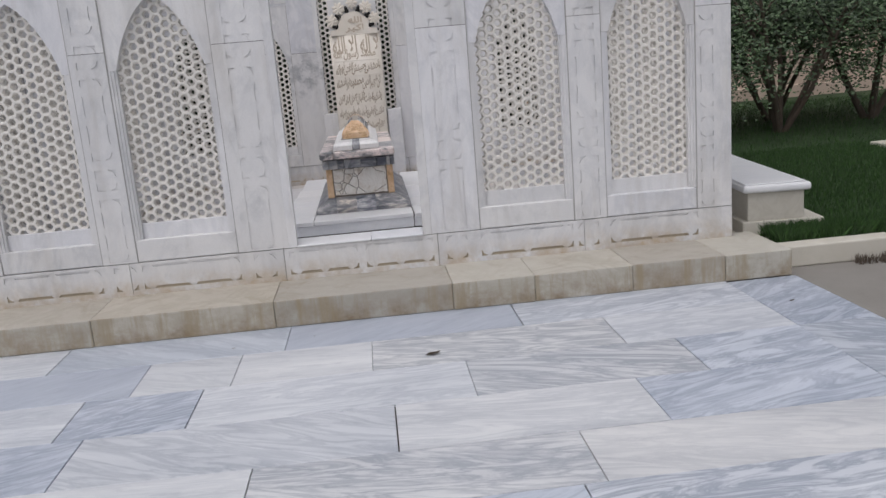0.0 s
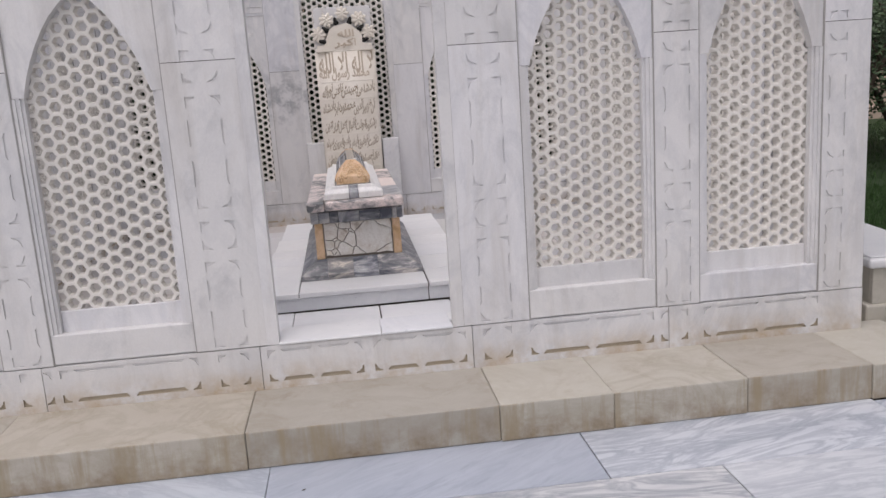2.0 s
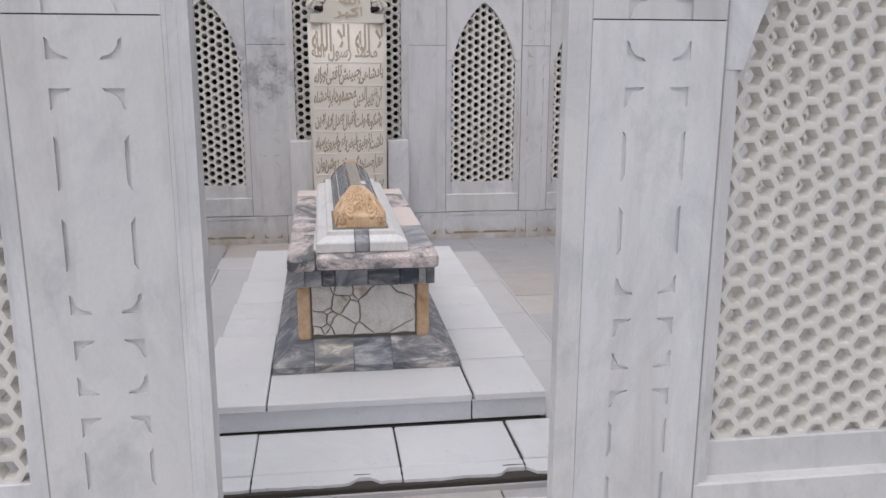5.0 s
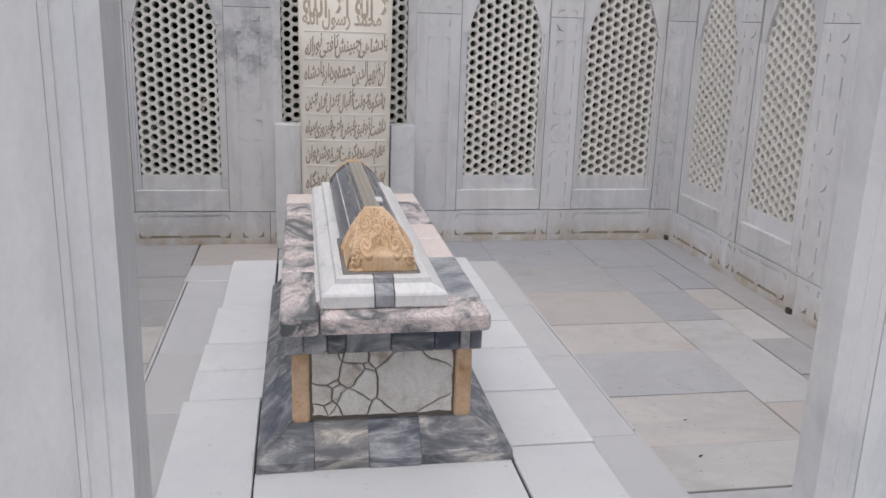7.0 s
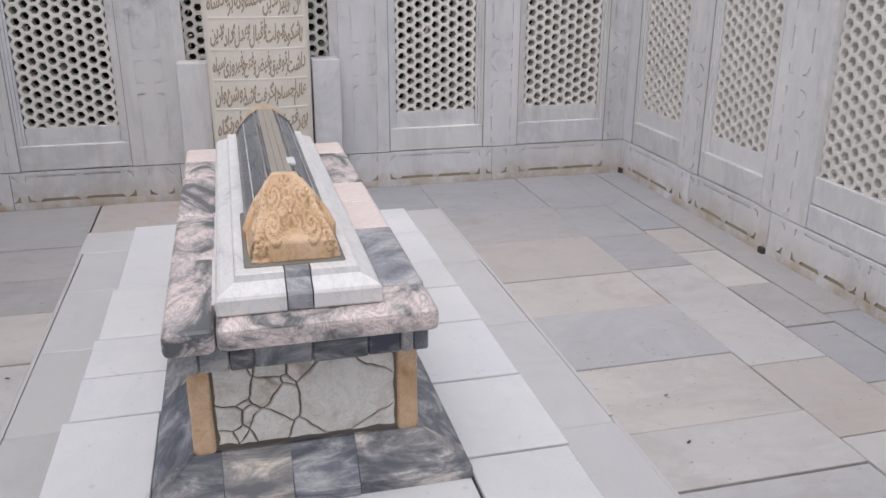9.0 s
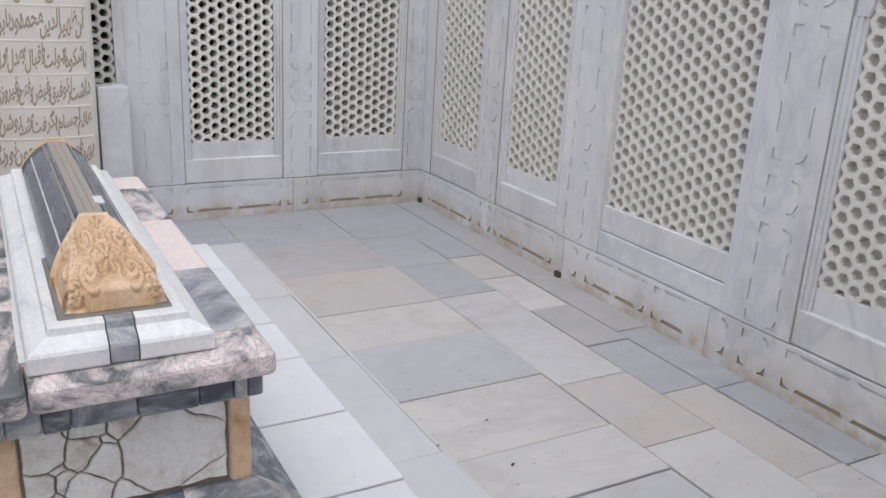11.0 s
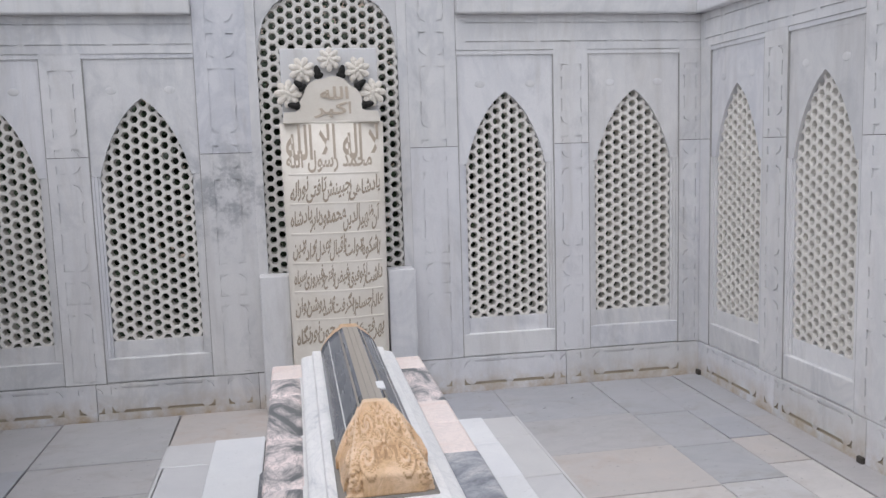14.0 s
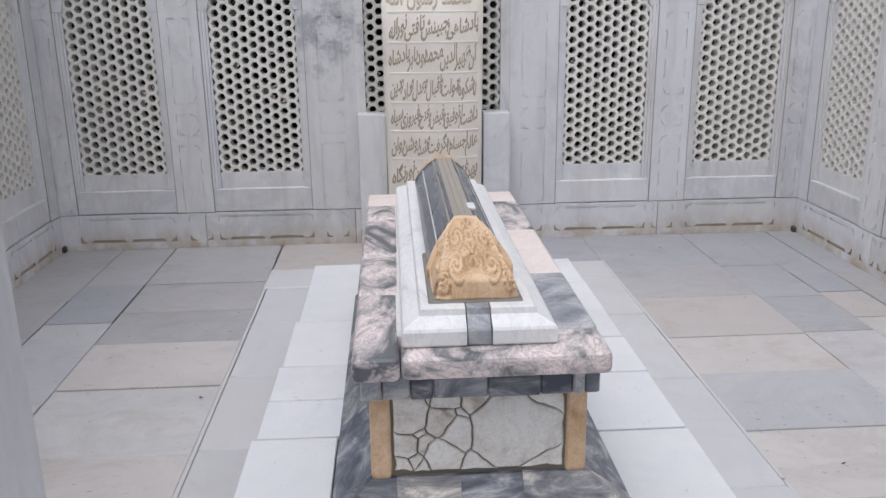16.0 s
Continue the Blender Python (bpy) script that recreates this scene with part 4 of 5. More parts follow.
def joined(words):
    out = []
    for word in words.split():
        w, i = "", 0
        while i < len(word):
            c = word[i]
            before = i > 0 and word[i - 1] not in SINGLE
            if c == "ل" and i + 1 < len(word) and word[i + 1] == "ا":
                w += chr(0xFEFC if before else 0xFEFB)
                i += 2
                continue
            after = c not in SINGLE and i + 1 < len(word)
            w += chr(FORMS[c] + (before + 2 * after if c not in SINGLE else before))
            i += 1
        out.append(w[::-1])
    return " ".join(out[::-1])


def glyphs(body):
    """Outlines of a word in the built-in font as points, scaled to a unit box, and its faces."""
    cu = bpy.data.curves.new("lettering", "FONT")
    cu.body, cu.extrude, cu.resolution_u = body, 0.01, 4
    cu.offset = 0.022
    tmp = new("lettering", cu)
    bpy.context.view_layer.update()
    me = bpy.data.meshes.new_from_object(tmp.evaluated_get(bpy.context.evaluated_depsgraph_get()))
    bpy.data.objects.remove(tmp)
    return me


def lettering(words, x0, x1, z0, z1, slope=0.0, mat=None):
    """One line of writing. With a slope each word runs down towards its end, as in hanging script."""
    groups = [joined(words)] if not slope else joined(words).split()
    meshes = [glyphs(g) for g in groups]
    spans = []
    for me in meshes:
        co = np.array([v.co[:] for v in me.vertices])
        spans.append((co.min(0), co.max(0)))
    widths = [max(0.32, hi[0] - lo[0]) for lo, hi in spans]
    total, x = sum(widths), x0
    for i, (me, (lo, hi), wide) in enumerate(zip(meshes, spans, widths)):
        a = x
        x += wide / total * (x1 - x0)
        grow = 0.1 * (x - a) if slope else 0
        a, b = a - grow, x + grow
        tall = (hi[1] - lo[1]) / 0.95 if slope else 1.0
        h = (z1 - z0) * min(1.0, max(0.62, tall))
        rest = (z1 - z0) - h
        base = z0 + rest * (0.75 if i % 2 else 0.25)
        for v in me.vertices:
            u = (v.co.x - lo[0]) / max(1e-6, hi[0] - lo[0])
            k = (v.co.y - lo[1]) / max(1e-6, hi[1] - lo[1])
            px = min(x1 + 0.012, max(x0 - 0.012, a + u * (b - a) + slope * 0.02 * (k - 0.5)))
            pz = base + k * h * (1 - 0.28 * bool(slope)) + slope * h * (u * u * 0.9 + 0.1 * u)
            v.co = (px, SY + 0.05 * min(1.0, ((px - SC) / halfw) ** 2) - 0.0012 + (v.co.z < 0) * 0.004, pz)
        me.materials.clear()
        me.materials.append(mat or CUT_SHADE)
        part("lettering", me, None, shaft, "calligraphy in brown letters that paint the shade of incised strokes")


lettering("الله", SC - 0.06, SC + 0.1, 2.0, 2.07, mat=FAINT_CUT_SHADE)
lettering("اکبر", SC - 0.1, SC + 0.12, 1.895, 1.985, mat=FAINT_CUT_SHADE)
lettering("لا اله الا الله", SC - 0.265, SC + 0.27, 1.66, 1.862, mat=FAINT_CUT_SHADE)
lettering("محمد رسول الله", SC - 0.268, SC + 0.22, 1.588, 1.715, mat=FAINT_CUT_SHADE)
for words, z0, z1 in (("پادشاهی ز جبینش تافتی نور اله", 1.425, 1.565), ("آن ظهیر الدین محمد بود بابر پادشاه", 1.255, 1.4), ("با شکوه و دولت و اقبال و عدل و داد و دین", 1.085, 1.22),
                      ("داشت از توفیق و فیض و فتح و فیروزی سپاه", 0.92, 1.05), ("عالم اجسام را بگرفت و شد روشن روان", 0.755, 0.885), ("بهر فتح عالم ارواح چون نور نگاه", 0.59, 0.72)):
    lettering(words, SC - 0.25, SC + 0.25, z0 - 0.012, z1 + 0.016, 0.28)
for z in (1.872, 1.58, 1.41, 1.237, 1.067, 0.9, 0.735):
    bm = bmesh.new()
    us = [-0.26 + 0.52 * i / 16 for i in range(17)]
    top = [bm.verts.new((SC + u, SY + 0.05 * (u / halfw) ** 2 - 0.002, z + 0.004)) for u in us]
    bot = [bm.verts.new((SC + u, SY + 0.05 * (u / halfw) ** 2 - 0.002, z - 0.004)) for u in us]
    tin = [bm.verts.new((SC + u, SY + 0.05 * (u / halfw) ** 2 + 0.002, z + 0.006)) for u in us]
    bin_ = [bm.verts.new((SC + u, SY + 0.05 * (u / halfw) ** 2 + 0.002, z - 0.006)) for u in us]
    for i in range(16):
        for lo, hi in ((bot, top), (top, tin), (bin_, bot)):
            bm.faces.new((lo[i], lo[i + 1], hi[i + 1], hi[i]))
    part("line_fillet", bm, STELE, shaft)
# backing slab and side posts
block("backing_slab", (SC - 0.275, SC + 0.275, SY + 0.072, SY + 0.12, 0.16, 2.29), WALL, stele, 0.004)
for a, b in ((-0.632, -0.462), (0.122, 0.285)):
    post = block("side_post", (a, b, 10.02, 10.165, 0.163, 0.99), WALL, None, 0.006, 2)
    tagged(post, "plain white marble post beside the headstone", "post", "posts beside the headstone")

# ---- paving, floor and platform pieces ----


def slabs(parent, name, mat, boxes, z0, z1, gap=0.0025, bevel=0.003, lift=0.0025):
    for i, (a, b, c, d) in enumerate(boxes):
        h = z1 - lift * ((i * 7) % 5) / 5
        g = [gap * (0.35 + 1.3 * ((i * k) % 11) / 11) for k in (3, 5, 7, 9)]
        block(name, (a + g[0], b - g[1], c + g[2], d - g[3], z0, h), mat, parent, bevel)


pavement = thing("pavement", "pale blue-grey veined marble paving in front of the step", "paving", kind="structure")
block("paving_bed", (-5.4, 2.47, -1.6, 4.9, -0.05, -0.012), JOINT, pavement, 0)
rows_y = [4.88, 4.425, 3.955, 3.485, 3.01, 2.585, 2.13, 1.66, 1.2, 0.73, 0.27, -0.2, -0.66, -1.12, -1.6]
joints = [(-4.4, -3.2, -2.0, -0.70, 0.65), (-4.8, -3.7, -2.6, -1.43, -0.93, -0.215, 1.105), (-4.1, -2.9, -1.64, -1.06, 0.26, 1.36), (-3.9, -2.7, -1.5, -0.12, 1.0), (-4.4, -3.1, -1.95, -0.70, 0.61)]
boxes = []
rng = random.Random(11)
for i, (b, a) in enumerate(zip(rows_y, rows_y[1:])):
    js = joints[i] if i < len(joints) else tuple(-4.2 + 1.18 * q + rng.uniform(-0.25, 0.25) for q in range(6))
    e = [-5.4, *js, 2.03]
    boxes += [(p, q, a, b) for p, q in zip(e, e[1:])]
boxes += [(2.03, 2.48, q, r) for q, r in ((3.96, 4.85), (3.0, 3.96), (2.1, 3.0), (1.0, 2.1), (0, 1.0), (-1.6, 0))]
slabs(pavement, "paving_slab", PAVE, boxes, -0.03, 0.0, 0.0021, 0.002, 0.002)

floor = thing("floor", "grey and cream marble floor slabs inside the enclosure", "floor", kind="structure")
FZ = 0.163
block("floor_bed", (-2.49, 2.18, 5.48, 10.16, 0.12, FZ - 0.014), JOINT, floor, 0)
boxes = []
ys = (5.475, 6.0, 6.45, 6.83, 7.14, 7.575, 8.045, 8.44, 8.965, 9.5, 10.165)
boxes += [(0.775, 1.43, a, b) for a, b in zip(ys, ys[1:])]
ys = (5.475, 6.3, 6.965, 7.46, 8.455, 8.93, 9.46, 10.165)
boxes += [(1.43, 1.765, a, b) for a, b in zip(ys, ys[1:])]
ys = (5.475, 6.05, 6.62, 7.25, 7.72, 8.16, 8.62, 8.98, 9.3, 10.165)
boxes += [(1.765, 2.0, a, b) for a, b in zip(ys, ys[1:])]
ys = (5.475, 6.6, 7.2, 7.8, 9.26, 10.165)
boxes += [(2.0, 2.188, a, b) for a, b in zip(ys, ys[1:])]
ys = (5.475, 6.2, 6.85, 7.573, 8.118, 8.59, 9.0, 9.44, 10.165)
boxes += [(-1.806, -1.132, a, b) for a, b in zip(ys, ys[1:])]
ys = (5.475, 6.6, 7.4, 8.0, 8.87, 9.445, 10.165)
boxes += [(-2.132, -1.806, a, b) for a, b in zip(ys, ys[1:])]
ys = (5.475, 6.9, 8.3, 9.2, 10.165)
boxes += [(-2.498, -2.132, a, b) for a, b in zip(ys, ys[1:])]
xs = (-1.15, -0.62, 0.3, 0.78)
boxes += [(a, b, 9.48, 10.165) for a, b in zip(xs, xs[1:])]
xs = (-1.15, -0.5, 0.2, 0.78)
boxes += [(a, b, 5.6, 6.07) for a, b in zip(xs, xs[1:])]
tan = [(0.775, 1.43, 8.44, 8.965), (1.43, 1.765, 6.965, 7.46), (1.765, 2.0, 6.62, 7.25), (-1.15, -0.62, 9.48, 10.165), (1.765, 2.0, 8.62, 8.98)]
ash = [(0.775, 1.43, 8.965, 9.5), (1.43, 1.765, 8.455, 8.93), (1.765, 2.0, 7.25, 7.72), (1.765, 2.0, 7.72, 8.16), (2.0, 2.188, 7.2, 7.8), (2.0, 2.188, 7.8, 9.26), (2.0, 2.188, 6.6, 7.2), (-1.806, -1.132, 9.0, 9.44), (-2.132, -1.806, 8.87, 9.445), (-2.498, -2.132, 9.2, 10.165),
       (-2.498, -2.132, 8.3, 9.2), (1.43, 1.765, 9.46, 10.165), (1.765, 2.0, 9.3, 10.165)]
# all other slabs by the back wall join in, painting the weaker light there
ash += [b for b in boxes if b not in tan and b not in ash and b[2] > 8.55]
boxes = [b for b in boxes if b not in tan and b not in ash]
slabs(floor, "floor_slab", TAN, tan, 0.13, FZ, 0.003, 0.002, 0.006)
slabs(floor, "floor_slab", ASHEN_SHADED, ash, 0.13, FZ, 0.003, 0.002, 0.006)
slabs(floor, "floor_slab", FLOOR, boxes, 0.13, FZ, 0.003, 0.002, 0.006)

plat = thing("platform", "two-tiered white marble platform under the cenotaph", "platform", kind="structure")
LZ, UZ = 0.222, 0.342
block("platform_core", (-1.09, 0.72, 6.14, 9.42, 0.13, LZ - 0.01), JOINT, plat, 0)
block("platform_core", (-0.81, 0.46, 6.53, 9.09, 0.13, UZ - 0.014), JOINT, plat, 0)
boxes = [(-1.12, -0.655, 6.08, 6.5), (-0.655, -0.14, 6.08, 6.5), (-0.14, 0.3, 6.08, 6.5), (0.3, 0.735, 6.08, 6.5)]
slabs(plat, "tier_paving", WHITE, [(a, b, 6.17, d) for a, b, c, d in boxes], LZ - 0.04, LZ, 0.004, 0.004)
rng = random.Random(17)
for a, b, c, d in boxes:
    # worn lower lip with a broken front edge
    k = 14
    bm = bmesh.new()
    rows = []
    for i in range(k + 1):
        x = a + 0.003 + (b - a - 0.006) * i / k
        y = c + 0.012 * abs(noise.noise(Vector((x * 9, 3.0, 0.5)))) + (0.035 if noise.noise(Vector((x * 5.5, 8.0, 2.0))) > 0.36 else 0) + rng.uniform(0, 0.004)
        rows.append([bm.verts.new(q) for q in ((x, y + 0.006, LZ - 0.06), (x, y, LZ - 0.03), (x, y + 0.004, LZ - 0.012), (x, 6.174, LZ - 0.007), (x, 6.174, LZ - 0.06))])
    for r0, r1 in zip(rows, rows[1:]):
        for q in range(5):
            bm.faces.new((r0[q], r0[(q + 1) % 5], r1[(q + 1) % 5], r1[q])[::-1])
    bm.faces.new(rows[0])
    bm.faces.new(rows[-1][::-1])
    part("tier_lip", bm, WHITE, plat, "worn white marble lip of the lower tier")
# narrow dark strip along the front, below the lip
block("dark_bed", (-1.1, 0.72, 6.072, 6.12, LZ - 0.042, LZ - 0.022), JOINT, plat, 0.003)
block("tier_riser", (-1.1, 0.72, 6.068, 6.12, 0.13, LZ - 0.0425), SOFT, plat, 0.003)
boxes = []
ys = (6.5, 7.13, 7.9, 8.6, 9.14)
boxes += [(0.478, 0.735, a, b) for a, b in zip(ys, ys[1:])]
ys = (6.5, 7.485, 8.06, 8.645, 9.14)
boxes += [(-1.10, -0.84, a, b) for a, b in zip(ys, ys[1:])]
boxes += [(-1.12, -0.3, 9.14, 9.45), (-0.3, 0.735, 9.14, 9.45)]
block("platform_core", (-0.87, 0.46, 6.5, 6.54, 0.13, LZ - 0.004), JOINT, plat, 0)
block("platform_core", (-0.87, 0.46, 6.522, 6.54, LZ, UZ - 0.031), JOINT, plat, 0)
slabs(plat, "tier_paving", SOFT, boxes, 0.13, LZ, 0.0022, 0.004)
for y0, y1 in ((6.09, 7.17), (7.175, 8.4), (8.402, 9.46)):
    for a, b, e in ((0.734, 0.79, 1), (-1.101, -1.165, -1)):
        lo, hi = sorted((a, b))
        top = (a, a + 0.012 * e)
        part("edge_strip", frustum(bmesh.new(), (lo, hi, y0, y1, 0.13), (min(top), max(top), y0 + 0.002, y1 - 0.002, LZ - 0.003)), SOFT, plat)
block("riser_slab", (-0.88, 0.17, 6.507, 6.53, LZ + 0.004, UZ - 0.034), WHITE, plat, 0.003)
block("riser_slab", (0.176, 0.472, 6.509, 6.53, LZ + 0.005, UZ - 0.034), WHITE, plat, 0.003)
boxes = [(-0.89, -0.62, 6.485, 7.322), (-0.62, 0.175, 6.482, 6.81), (0.175, 0.475, 6.485, 6.885)]
ys = (7.322, 7.588, 7.868, 8.325, 9.13)
boxes += [(x, -0.60, a, b) for x, a, b in zip((-0.88, -0.872, -0.862, -0.848), ys, ys[1:])]
ys = (6.885, 7.3, 7.72, 8.05, 8.35, 8.75, 9.13)
boxes += [(0.165, 0.478, a, b) for a, b in zip(ys, ys[1:])]
boxes += [(-0.6, 0.165, 8.5, 9.13)]
slabs(plat, "platform_slab", WHITE, boxes, UZ - 0.03, UZ, 0.0052, 0.003)
block("platform_side", (0.445, 0.472, 6.53, 9.12, LZ - 0.01, UZ - 0.031), WHITE, plat, 0.003)
block("platform_side", (-0.84, -0.812, 6.53, 9.12, LZ - 0.01, UZ - 0.031), WHITE, plat, 0.003)

# ---- garden ----
lawn = part("lawn", add_box(bmesh.new(), 2.5, 60, 5.27, 60, -0.3, 0.07), TURF)
tagged(lawn, "shaded green lawn beside the enclosure", "lawn", kind="structure")
lawn_n = part("lawn", add_box(bmesh.new(), -60, 2.5, 10.6, 60, -0.3, 0.07), TURF)
tagged(lawn_n, "shaded green lawn behind the enclosure", "lawn", kind="structure")
lawn_w = part("lawn", add_box(bmesh.new(), -60, -3.2, 5.5, 10.6, -0.3, 0.07), TURF)
tagged(lawn_w, "shaded green lawn beside the enclosure", "lawn", kind="structure")
kerb = thing("kerb", "pale stone kerb along the lawn", "kerb", kind="structure")
for i in range(8):
    block("kerb_stone", (2.44 + 0.9 * i, 3.335 + 0.9 * i, 5.12 + 0.004 * (i % 2), 5.27, -0.03, 0.115), KERB, kerb, 0.012, 2)
apron = block("apron", (2.30, 2.62, 5.47, 8.0, -0.03, 0.1), KERB, None, 0.008)
tagged(apron, "pale stone strip at the foot of the wall", "paving", kind="structure")

bench = thing("marble_bench", "low stone bench with a white marble top", "bench")
bw = pose(2.50, 5.62, 0, 0, 0, -6)
bench.matrix_world = bw
block("bench_top", (-0.02, 0.46, -0.04, 2.0, 0.405, 0.462), WHITE, bench, 0.022, 3)
block("bench_panel", (-0.006, 0.43, -0.012, 1.96, 0.462, 0.472), WHITE, bench, 0.006)
block("bench_wall", (0.02, 0.42, 0.0, 0.03, 0.2, 0.405), KERB, bench, 0.004)
block("bench_wall", (0.02, 0.05, 0.031, 1.94, 0.07, 0.405), KERB, bench, 0.004)
block("bench_wall", (0.39, 0.42, 0.031, 1.94, 0.07, 0.405), KERB, bench, 0.004)
block("bench_foot", (-0.02, 0.56, -0.02, 2.0, 0.06, 0.2), KERB, bench, 0.012, 2)


def blades(name, label, count, area, height, seed, density=None):
    r = random.Random(seed)
    verts, faces = [], []
    x0, x1, y0, y1 = area
    for i in range(count):
        x, y = r.uniform(x0, x1), r.uniform(y0, y1)
        h, a, lean, w = height * r.uniform(0.5, 1.2), r.uniform(0, 6.283), r.uniform(0.1, 0.7), r.uniform(0.002, 0.005)
        ca, sa, b = math.cos(a), math.sin(a), len(verts)
        lx, ly = r.uniform(-1, 1) * lean * h, r.uniform(-1, 1) * lean * h
        verts += [(x - ca * w, y - sa * w, 0.068), (x + ca * w, y + sa * w, 0.068), (x + lx * 0.5 + ca * w * 0.7, y + ly * 0.5 + sa * w * 0.7, 0.07 + h * 0.62), (x + lx, y + ly, 0.07 + h)]
        faces += [(b, b + 1, b + 2), (b, b + 2, b + 3)]
    me = bpy.data.meshes.new(name)
    me.from_pydata(verts, [], faces)
    me.materials.append(BLADE)
    return tagged(new(name, me), label, "grass", kind="stuff")


# solid dark blocks paint the shade inside the drain holes
for x, y in ((2.18, 10.15), (2.18, 8.52), (-2.49, 10.15)):
    hole = block("drain_shade", (x - 0.012, x + 0.012, y - 0.03, y + 0.012, FZ - 0.004, FZ + 0.03), JOINT, None, 0.003)
    tagged(hole, "small dark block painting the shade of a drain hole at the foot of the wall", "drain", "drain holes", "structure")
r = random.Random(5)
for x, y, s in ((0.107, 4.10, 0.045), (2.2, 4.35, 0.02), (-1.0, 4.55, 0.012), (-0.55, 4.62, 0.01), (1.02, 7.33, 0.01), (0.95, 7.05, 0.012), (-1.2, 8.0, 0.014), (0.98, 9.7, 0.01), (1.2, 9.85, 0.01)):
    z = 0.0 if y < 5 else FZ
    bm = bmesh.new()
    a = r.uniform(-0.6, 0.6)
    p = [bm.verts.new((x + s * (u * math.cos(a) - v * math.sin(a)), y + s * (u * math.sin(a) + v * math.cos(a)), z + 0.002 + s * w)) for u, v, w in ((-1, 0, 0.02), (-0.3, -0.42, 0.1), (0.5, -0.3, 0.16), (1, 0.1, 0.3), (0.4, 0.4, 0.12), (-0.4, 0.36, 0.14), (0, 0, 0.0))]
    for i in range(6):
        bm.faces.new((p[i], p[(i + 1) % 6], p[6]))
    bmesh.ops.solidify(bm, geom=bm.faces[:], thickness=0.0008)
    tagged(part("dry_leaf", bm, BARK), "small dark curled dry leaf on the paving", "leaf", "fallen leaves")

blades("grass", "longer green grass tuft along the kerb", 22000, (2.6, 4.6, 5.28, 5.58), 0.12, 1)
weeds = blades("weeds", "dry brown weeds at the foot of the kerb", 500, (3.0, 3.75, 5.0, 5.115), 0.05, 9)
weeds.location.z = -0.095
weeds.data.materials[0] = BARK
blades("grass", "mown green lawn grass", 50000, (3.0, 6.5, 5.6, 10.0), 0.05, 2)
blades("grass", "mown green lawn grass", 30000, (3.5, 12.0, 10.0, 17.0), 0.06, 3)


def limb(bm, pts, r0, r1, sides=7):
    prev = None
    for i, p in enumerate(pts):
        p = Vector(p)
        d = (Vector(pts[min(i + 1, len(pts) - 1)]) - Vector(pts[max(i - 1, 0)])).normalized()
        u = d.orthogonal().normalized()
        v = d.cross(u)
        r = r0 + (r1 - r0) * i / (len(pts) - 1)
        ring = [bm.verts.new(p + u * r * math.cos(q * 6.2832 / sides) + v * r * math.sin(q * 6.2832 / sides)) for q in range(sides)]
        if prev:
            for q in range(sides):
                f = bm.faces.new((prev[q], prev[(q + 1) % sides], ring[(q + 1) % sides], ring[q]))
                f.smooth = True
        prev = ring
    return bm


def tree(label, seed, height, spread, stems, leaves, low=0.35, leaf=0.05, flat=1.0):
    """A leaning shrub or tree: stems that fork, and leaves in clumps round the twig ends."""
    r = random.Random(seed)
    t = thing("tree", label, "tree", group="garden trees")
    bm, tips = bmesh.new(), []
    for s in range(stems):
        a = 6.2832 * s / stems + r.uniform(-0.5, 0.5)
        out = Vector((math.cos(a), math.sin(a), 0))
        p0 = out * 0.06 * (stems > 1)
        mid = out * spread * 0.25 + Vector((r.uniform(-0.1, 0.1), r.uniform(-0.1, 0.1), height * 0.38))
        end = out * spread * 0.5 + Vector((0, 0, height * 0.66))
        base = 0.035 + 0.02 * height / stems
        limb(bm, [p0, p0.lerp(mid, 0.5) + Vector((r.uniform(-0.06, 0.06), r.uniform(-0.06, 0.06), 0)), mid, mid.lerp(end, 0.5) + Vector((r.uniform(-0.1, 0.1), r.uniform(-0.1, 0.1), 0.05)), end], base, base * 0.35)
        for k in range(7):
            o = mid.lerp(end, r.uniform(-0.2, 1.0))
            d = Vector((r.uniform(-1, 1), r.uniform(-1, 1), r.uniform(-0.25, 0.9))).normalized()
            q = o + d * spread * r.uniform(0.3, 0.6)
            q.z = max(q.z, height * low)
            limb(bm, [o, o.lerp(q, 0.5) + Vector((0, 0, 0.06)), q], base * 0.35, base * 0.08, 5)
            tips += [q, o.lerp(q, 0.6), o.lerp(q, 0.85) + Vector((r.uniform(-0.2, 0.2), r.uniform(-0.2, 0.2), r.uniform(-0.1, 0.2)))]
    part("trunk", bm, BARK, t)
    verts, faces = [], []
    for i in range(leaves):
        c = r.choice(tips)
        p = c + Vector((r.gauss(0, 1), r.gauss(0, 1), r.gauss(0, 0.75) * flat)) * spread * 0.13
        u = Vector((r.uniform(-1, 1), r.uniform(-1, 1), r.uniform(-0.6, 0.3))).normalized() * leaf * r.uniform(0.6, 1.3)
        v = u.orthogonal().normalized() * leaf * r.uniform(0.22, 0.4)
        b = len(verts)
        verts += [p, p + u * 0.5 + v, p + u, p + u * 0.5 - v]
        faces.append((b, b + 1, b + 2, b + 3))
    me = bpy.data.meshes.new("crown")
    me.from_pydata([tuple(v) for v in verts], [], faces)
    me.materials.append(LEAF)
    part("crown", me, None, t)
    return t


def plant(t, *places):
    t.matrix_world = places[0]
    for m in places[1:]:
        c = copy_thing(t, m)
        c.scale = t.scale


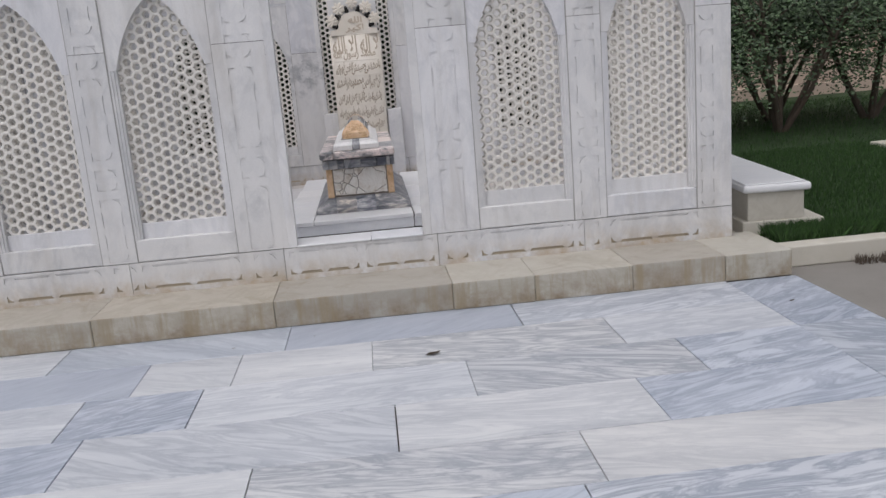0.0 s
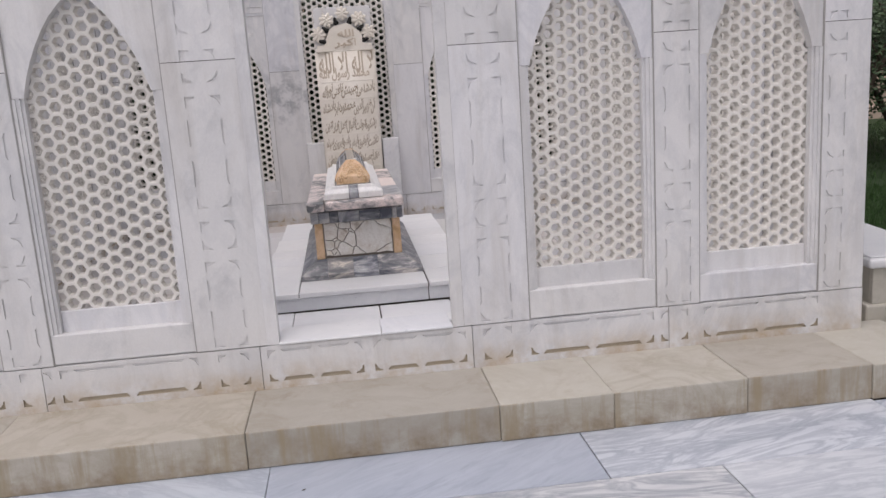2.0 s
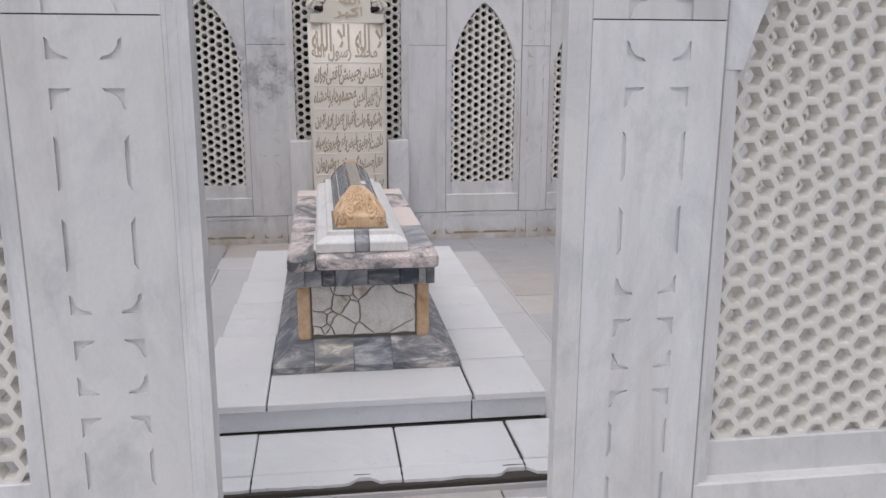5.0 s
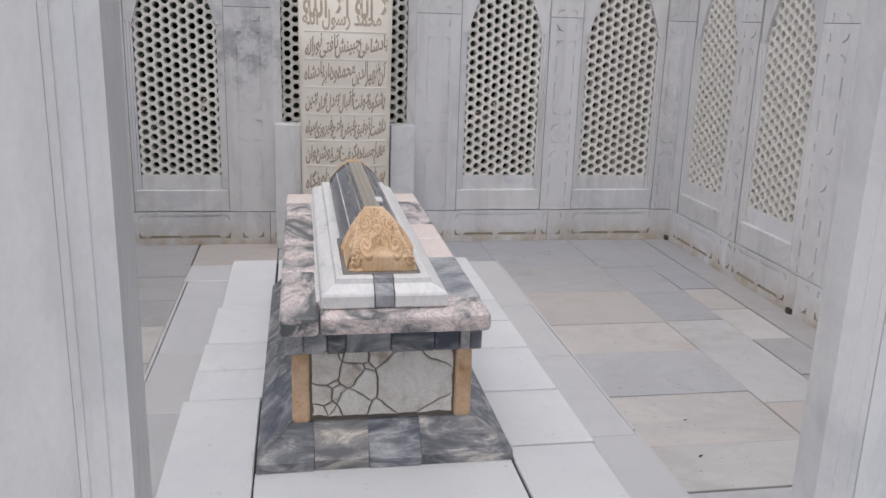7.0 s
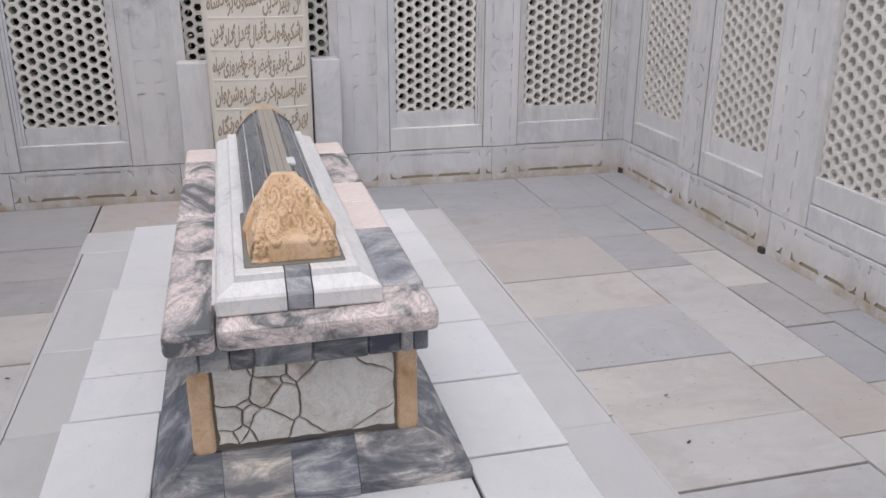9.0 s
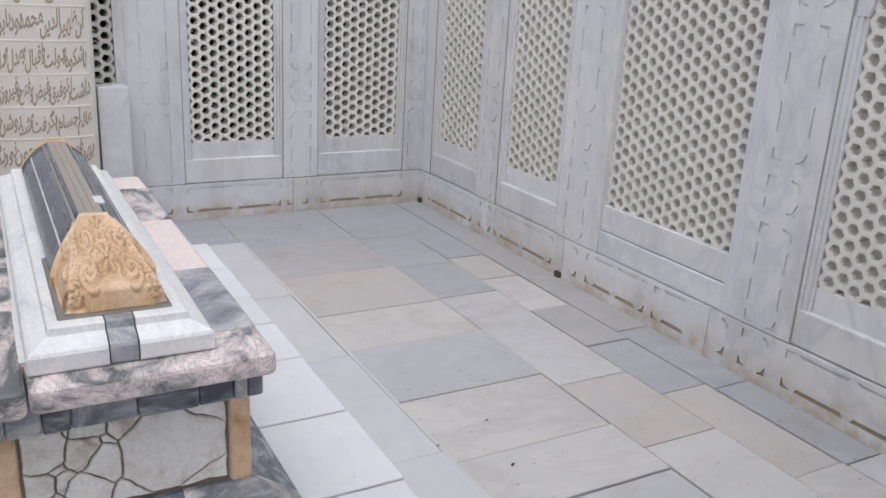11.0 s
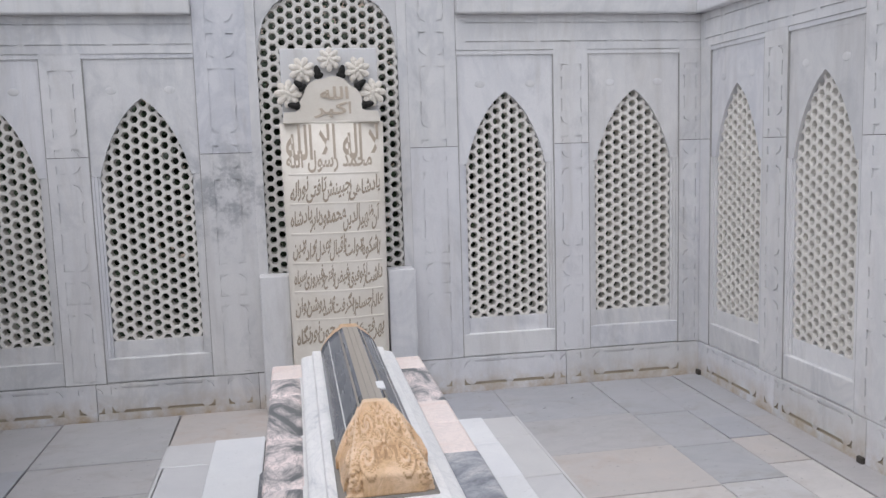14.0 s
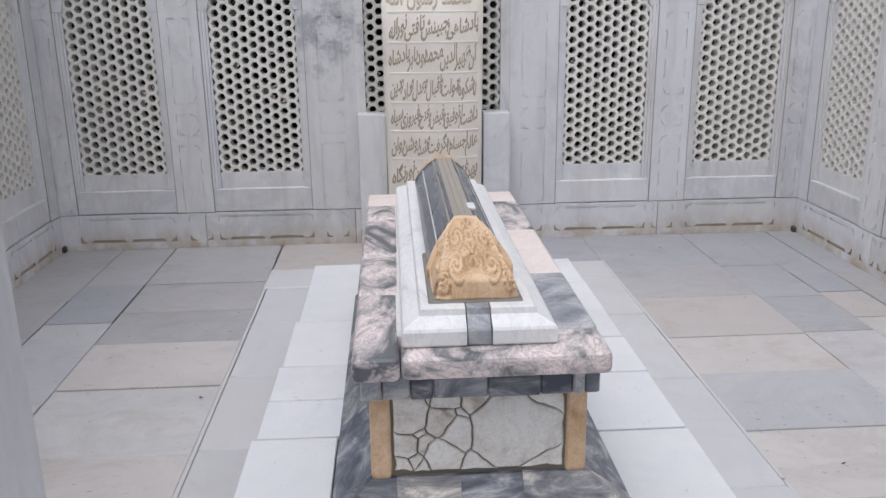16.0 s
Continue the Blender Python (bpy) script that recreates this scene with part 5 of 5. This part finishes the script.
shrub = tree("dense dark green leafy shrub on the lawn", 3, 3.2, 2.4, 6, 17000, 0.2, 0.06)
# copies behind the back wall are added to darken the holes of its screens
plant(shrub, pose(5.9, 11.9, 0.06), pose(6.6, 13.6, 0.06, 0, 0, 80), pose(4.6, 13.2, 0.06, 0, 0, 150), pose(2.6, 13.4, 0.06, 0, 0, 200), pose(0.6, 13.6, 0.06, 0, 0, 20), pose(-1.6, 13.3, 0.06, 0, 0, 250),
      pose(-3.8, 13.6, 0.06, 0, 0, 310), pose(-5.9, 12.0, 0.06, 0, 0, 100), pose(-6.3, 9.2, 0.06, 0, 0, 45))
fruit = tree("small tree with bare forked limbs and green crown", 8, 3.4, 2.6, 3, 13000, 0.5, 0.06)
plant(fruit, pose(7.7, 12.6, 0.06, 0, 0, 20), pose(9.6, 13.4, 0.06, 0, 0, 130), pose(10.9, 12.0, 0.06, 0, 0, 240))

# made-up hedge, added behind the back wall only to darken its screen holes
r = random.Random(21)
verts, faces = [], []
for i in range(60000):
    x, y, z = r.uniform(-6.5, 4.6), r.uniform(11.5, 12.5), 0.07 + 2.8 * r.random() ** 0.9
    u = Vector((r.uniform(-1, 1), r.uniform(-1, 1), r.uniform(-0.6, 0.3))).normalized() * 0.09 * r.uniform(0.6, 1.3)
    v = u.orthogonal().normalized() * 0.032
    p = Vector((x, y + 0.25 * math.sin(x * 1.7), z + 0.2 * math.sin(x * 2.3 + 1)))
    b = len(verts)
    verts += [tuple(p), tuple(p + u * 0.5 + v), tuple(p + u), tuple(p + u * 0.5 - v)]
    faces.append((b, b + 1, b + 2, b + 3))
me = bpy.data.meshes.new("hedge")
me.from_pydata(verts, [], faces)
me.materials.append(BACKDROP_LEAF)
tagged(new("hedge", me), "added dark leaf mass that darkens the holes of the pierced screens", "hedge", kind="stuff")

post = thing("lamp_post", "white round garden post on a stone pad", "post")
post.matrix_world = pose(6.24, 9.45, 0.07)
block("pad", (-0.3, 0.3, -0.25, 0.25, -0.02, 0.05), KERB, post, 0.01)
bm = bmesh.new()
bmesh.ops.create_cone(bm, cap_ends=True, segments=20, radius1=0.09, radius2=0.075, depth=1.5, matrix=Matrix.Translation((0, 0, 0.8)))
part("shaft", bm, KERB, post)
bm = bmesh.new()
bmesh.ops.create_cone(bm, cap_ends=True, segments=20, radius1=0.12, radius2=0.1, depth=0.12, matrix=Matrix.Translation((0, 0, 0.11)))
part("collar", bm, KERB, post)

house = thing("garden_wall", "long beige plastered wall with sunk panels", "wall", pose(0, 18.3, 0), kind="structure")
bm = bmesh.new()
cuts = [(x, x + 1.4, 0.9, 3.2) for x in range(-38, 60, 3)]
relief(bm, -40, 60, 0, 0.5, -0.1, 6.0, cuts, 0.12)
part("plaster", bm, PLASTER, house)
block("base_course", (-40, 60, -0.08, -0.005, -0.1, 0.35), PLASTER, house, 0.02)
block("coping", (-40, 60, -0.1, 0.6, 6.0, 6.2), PLASTER, house, 0.02)
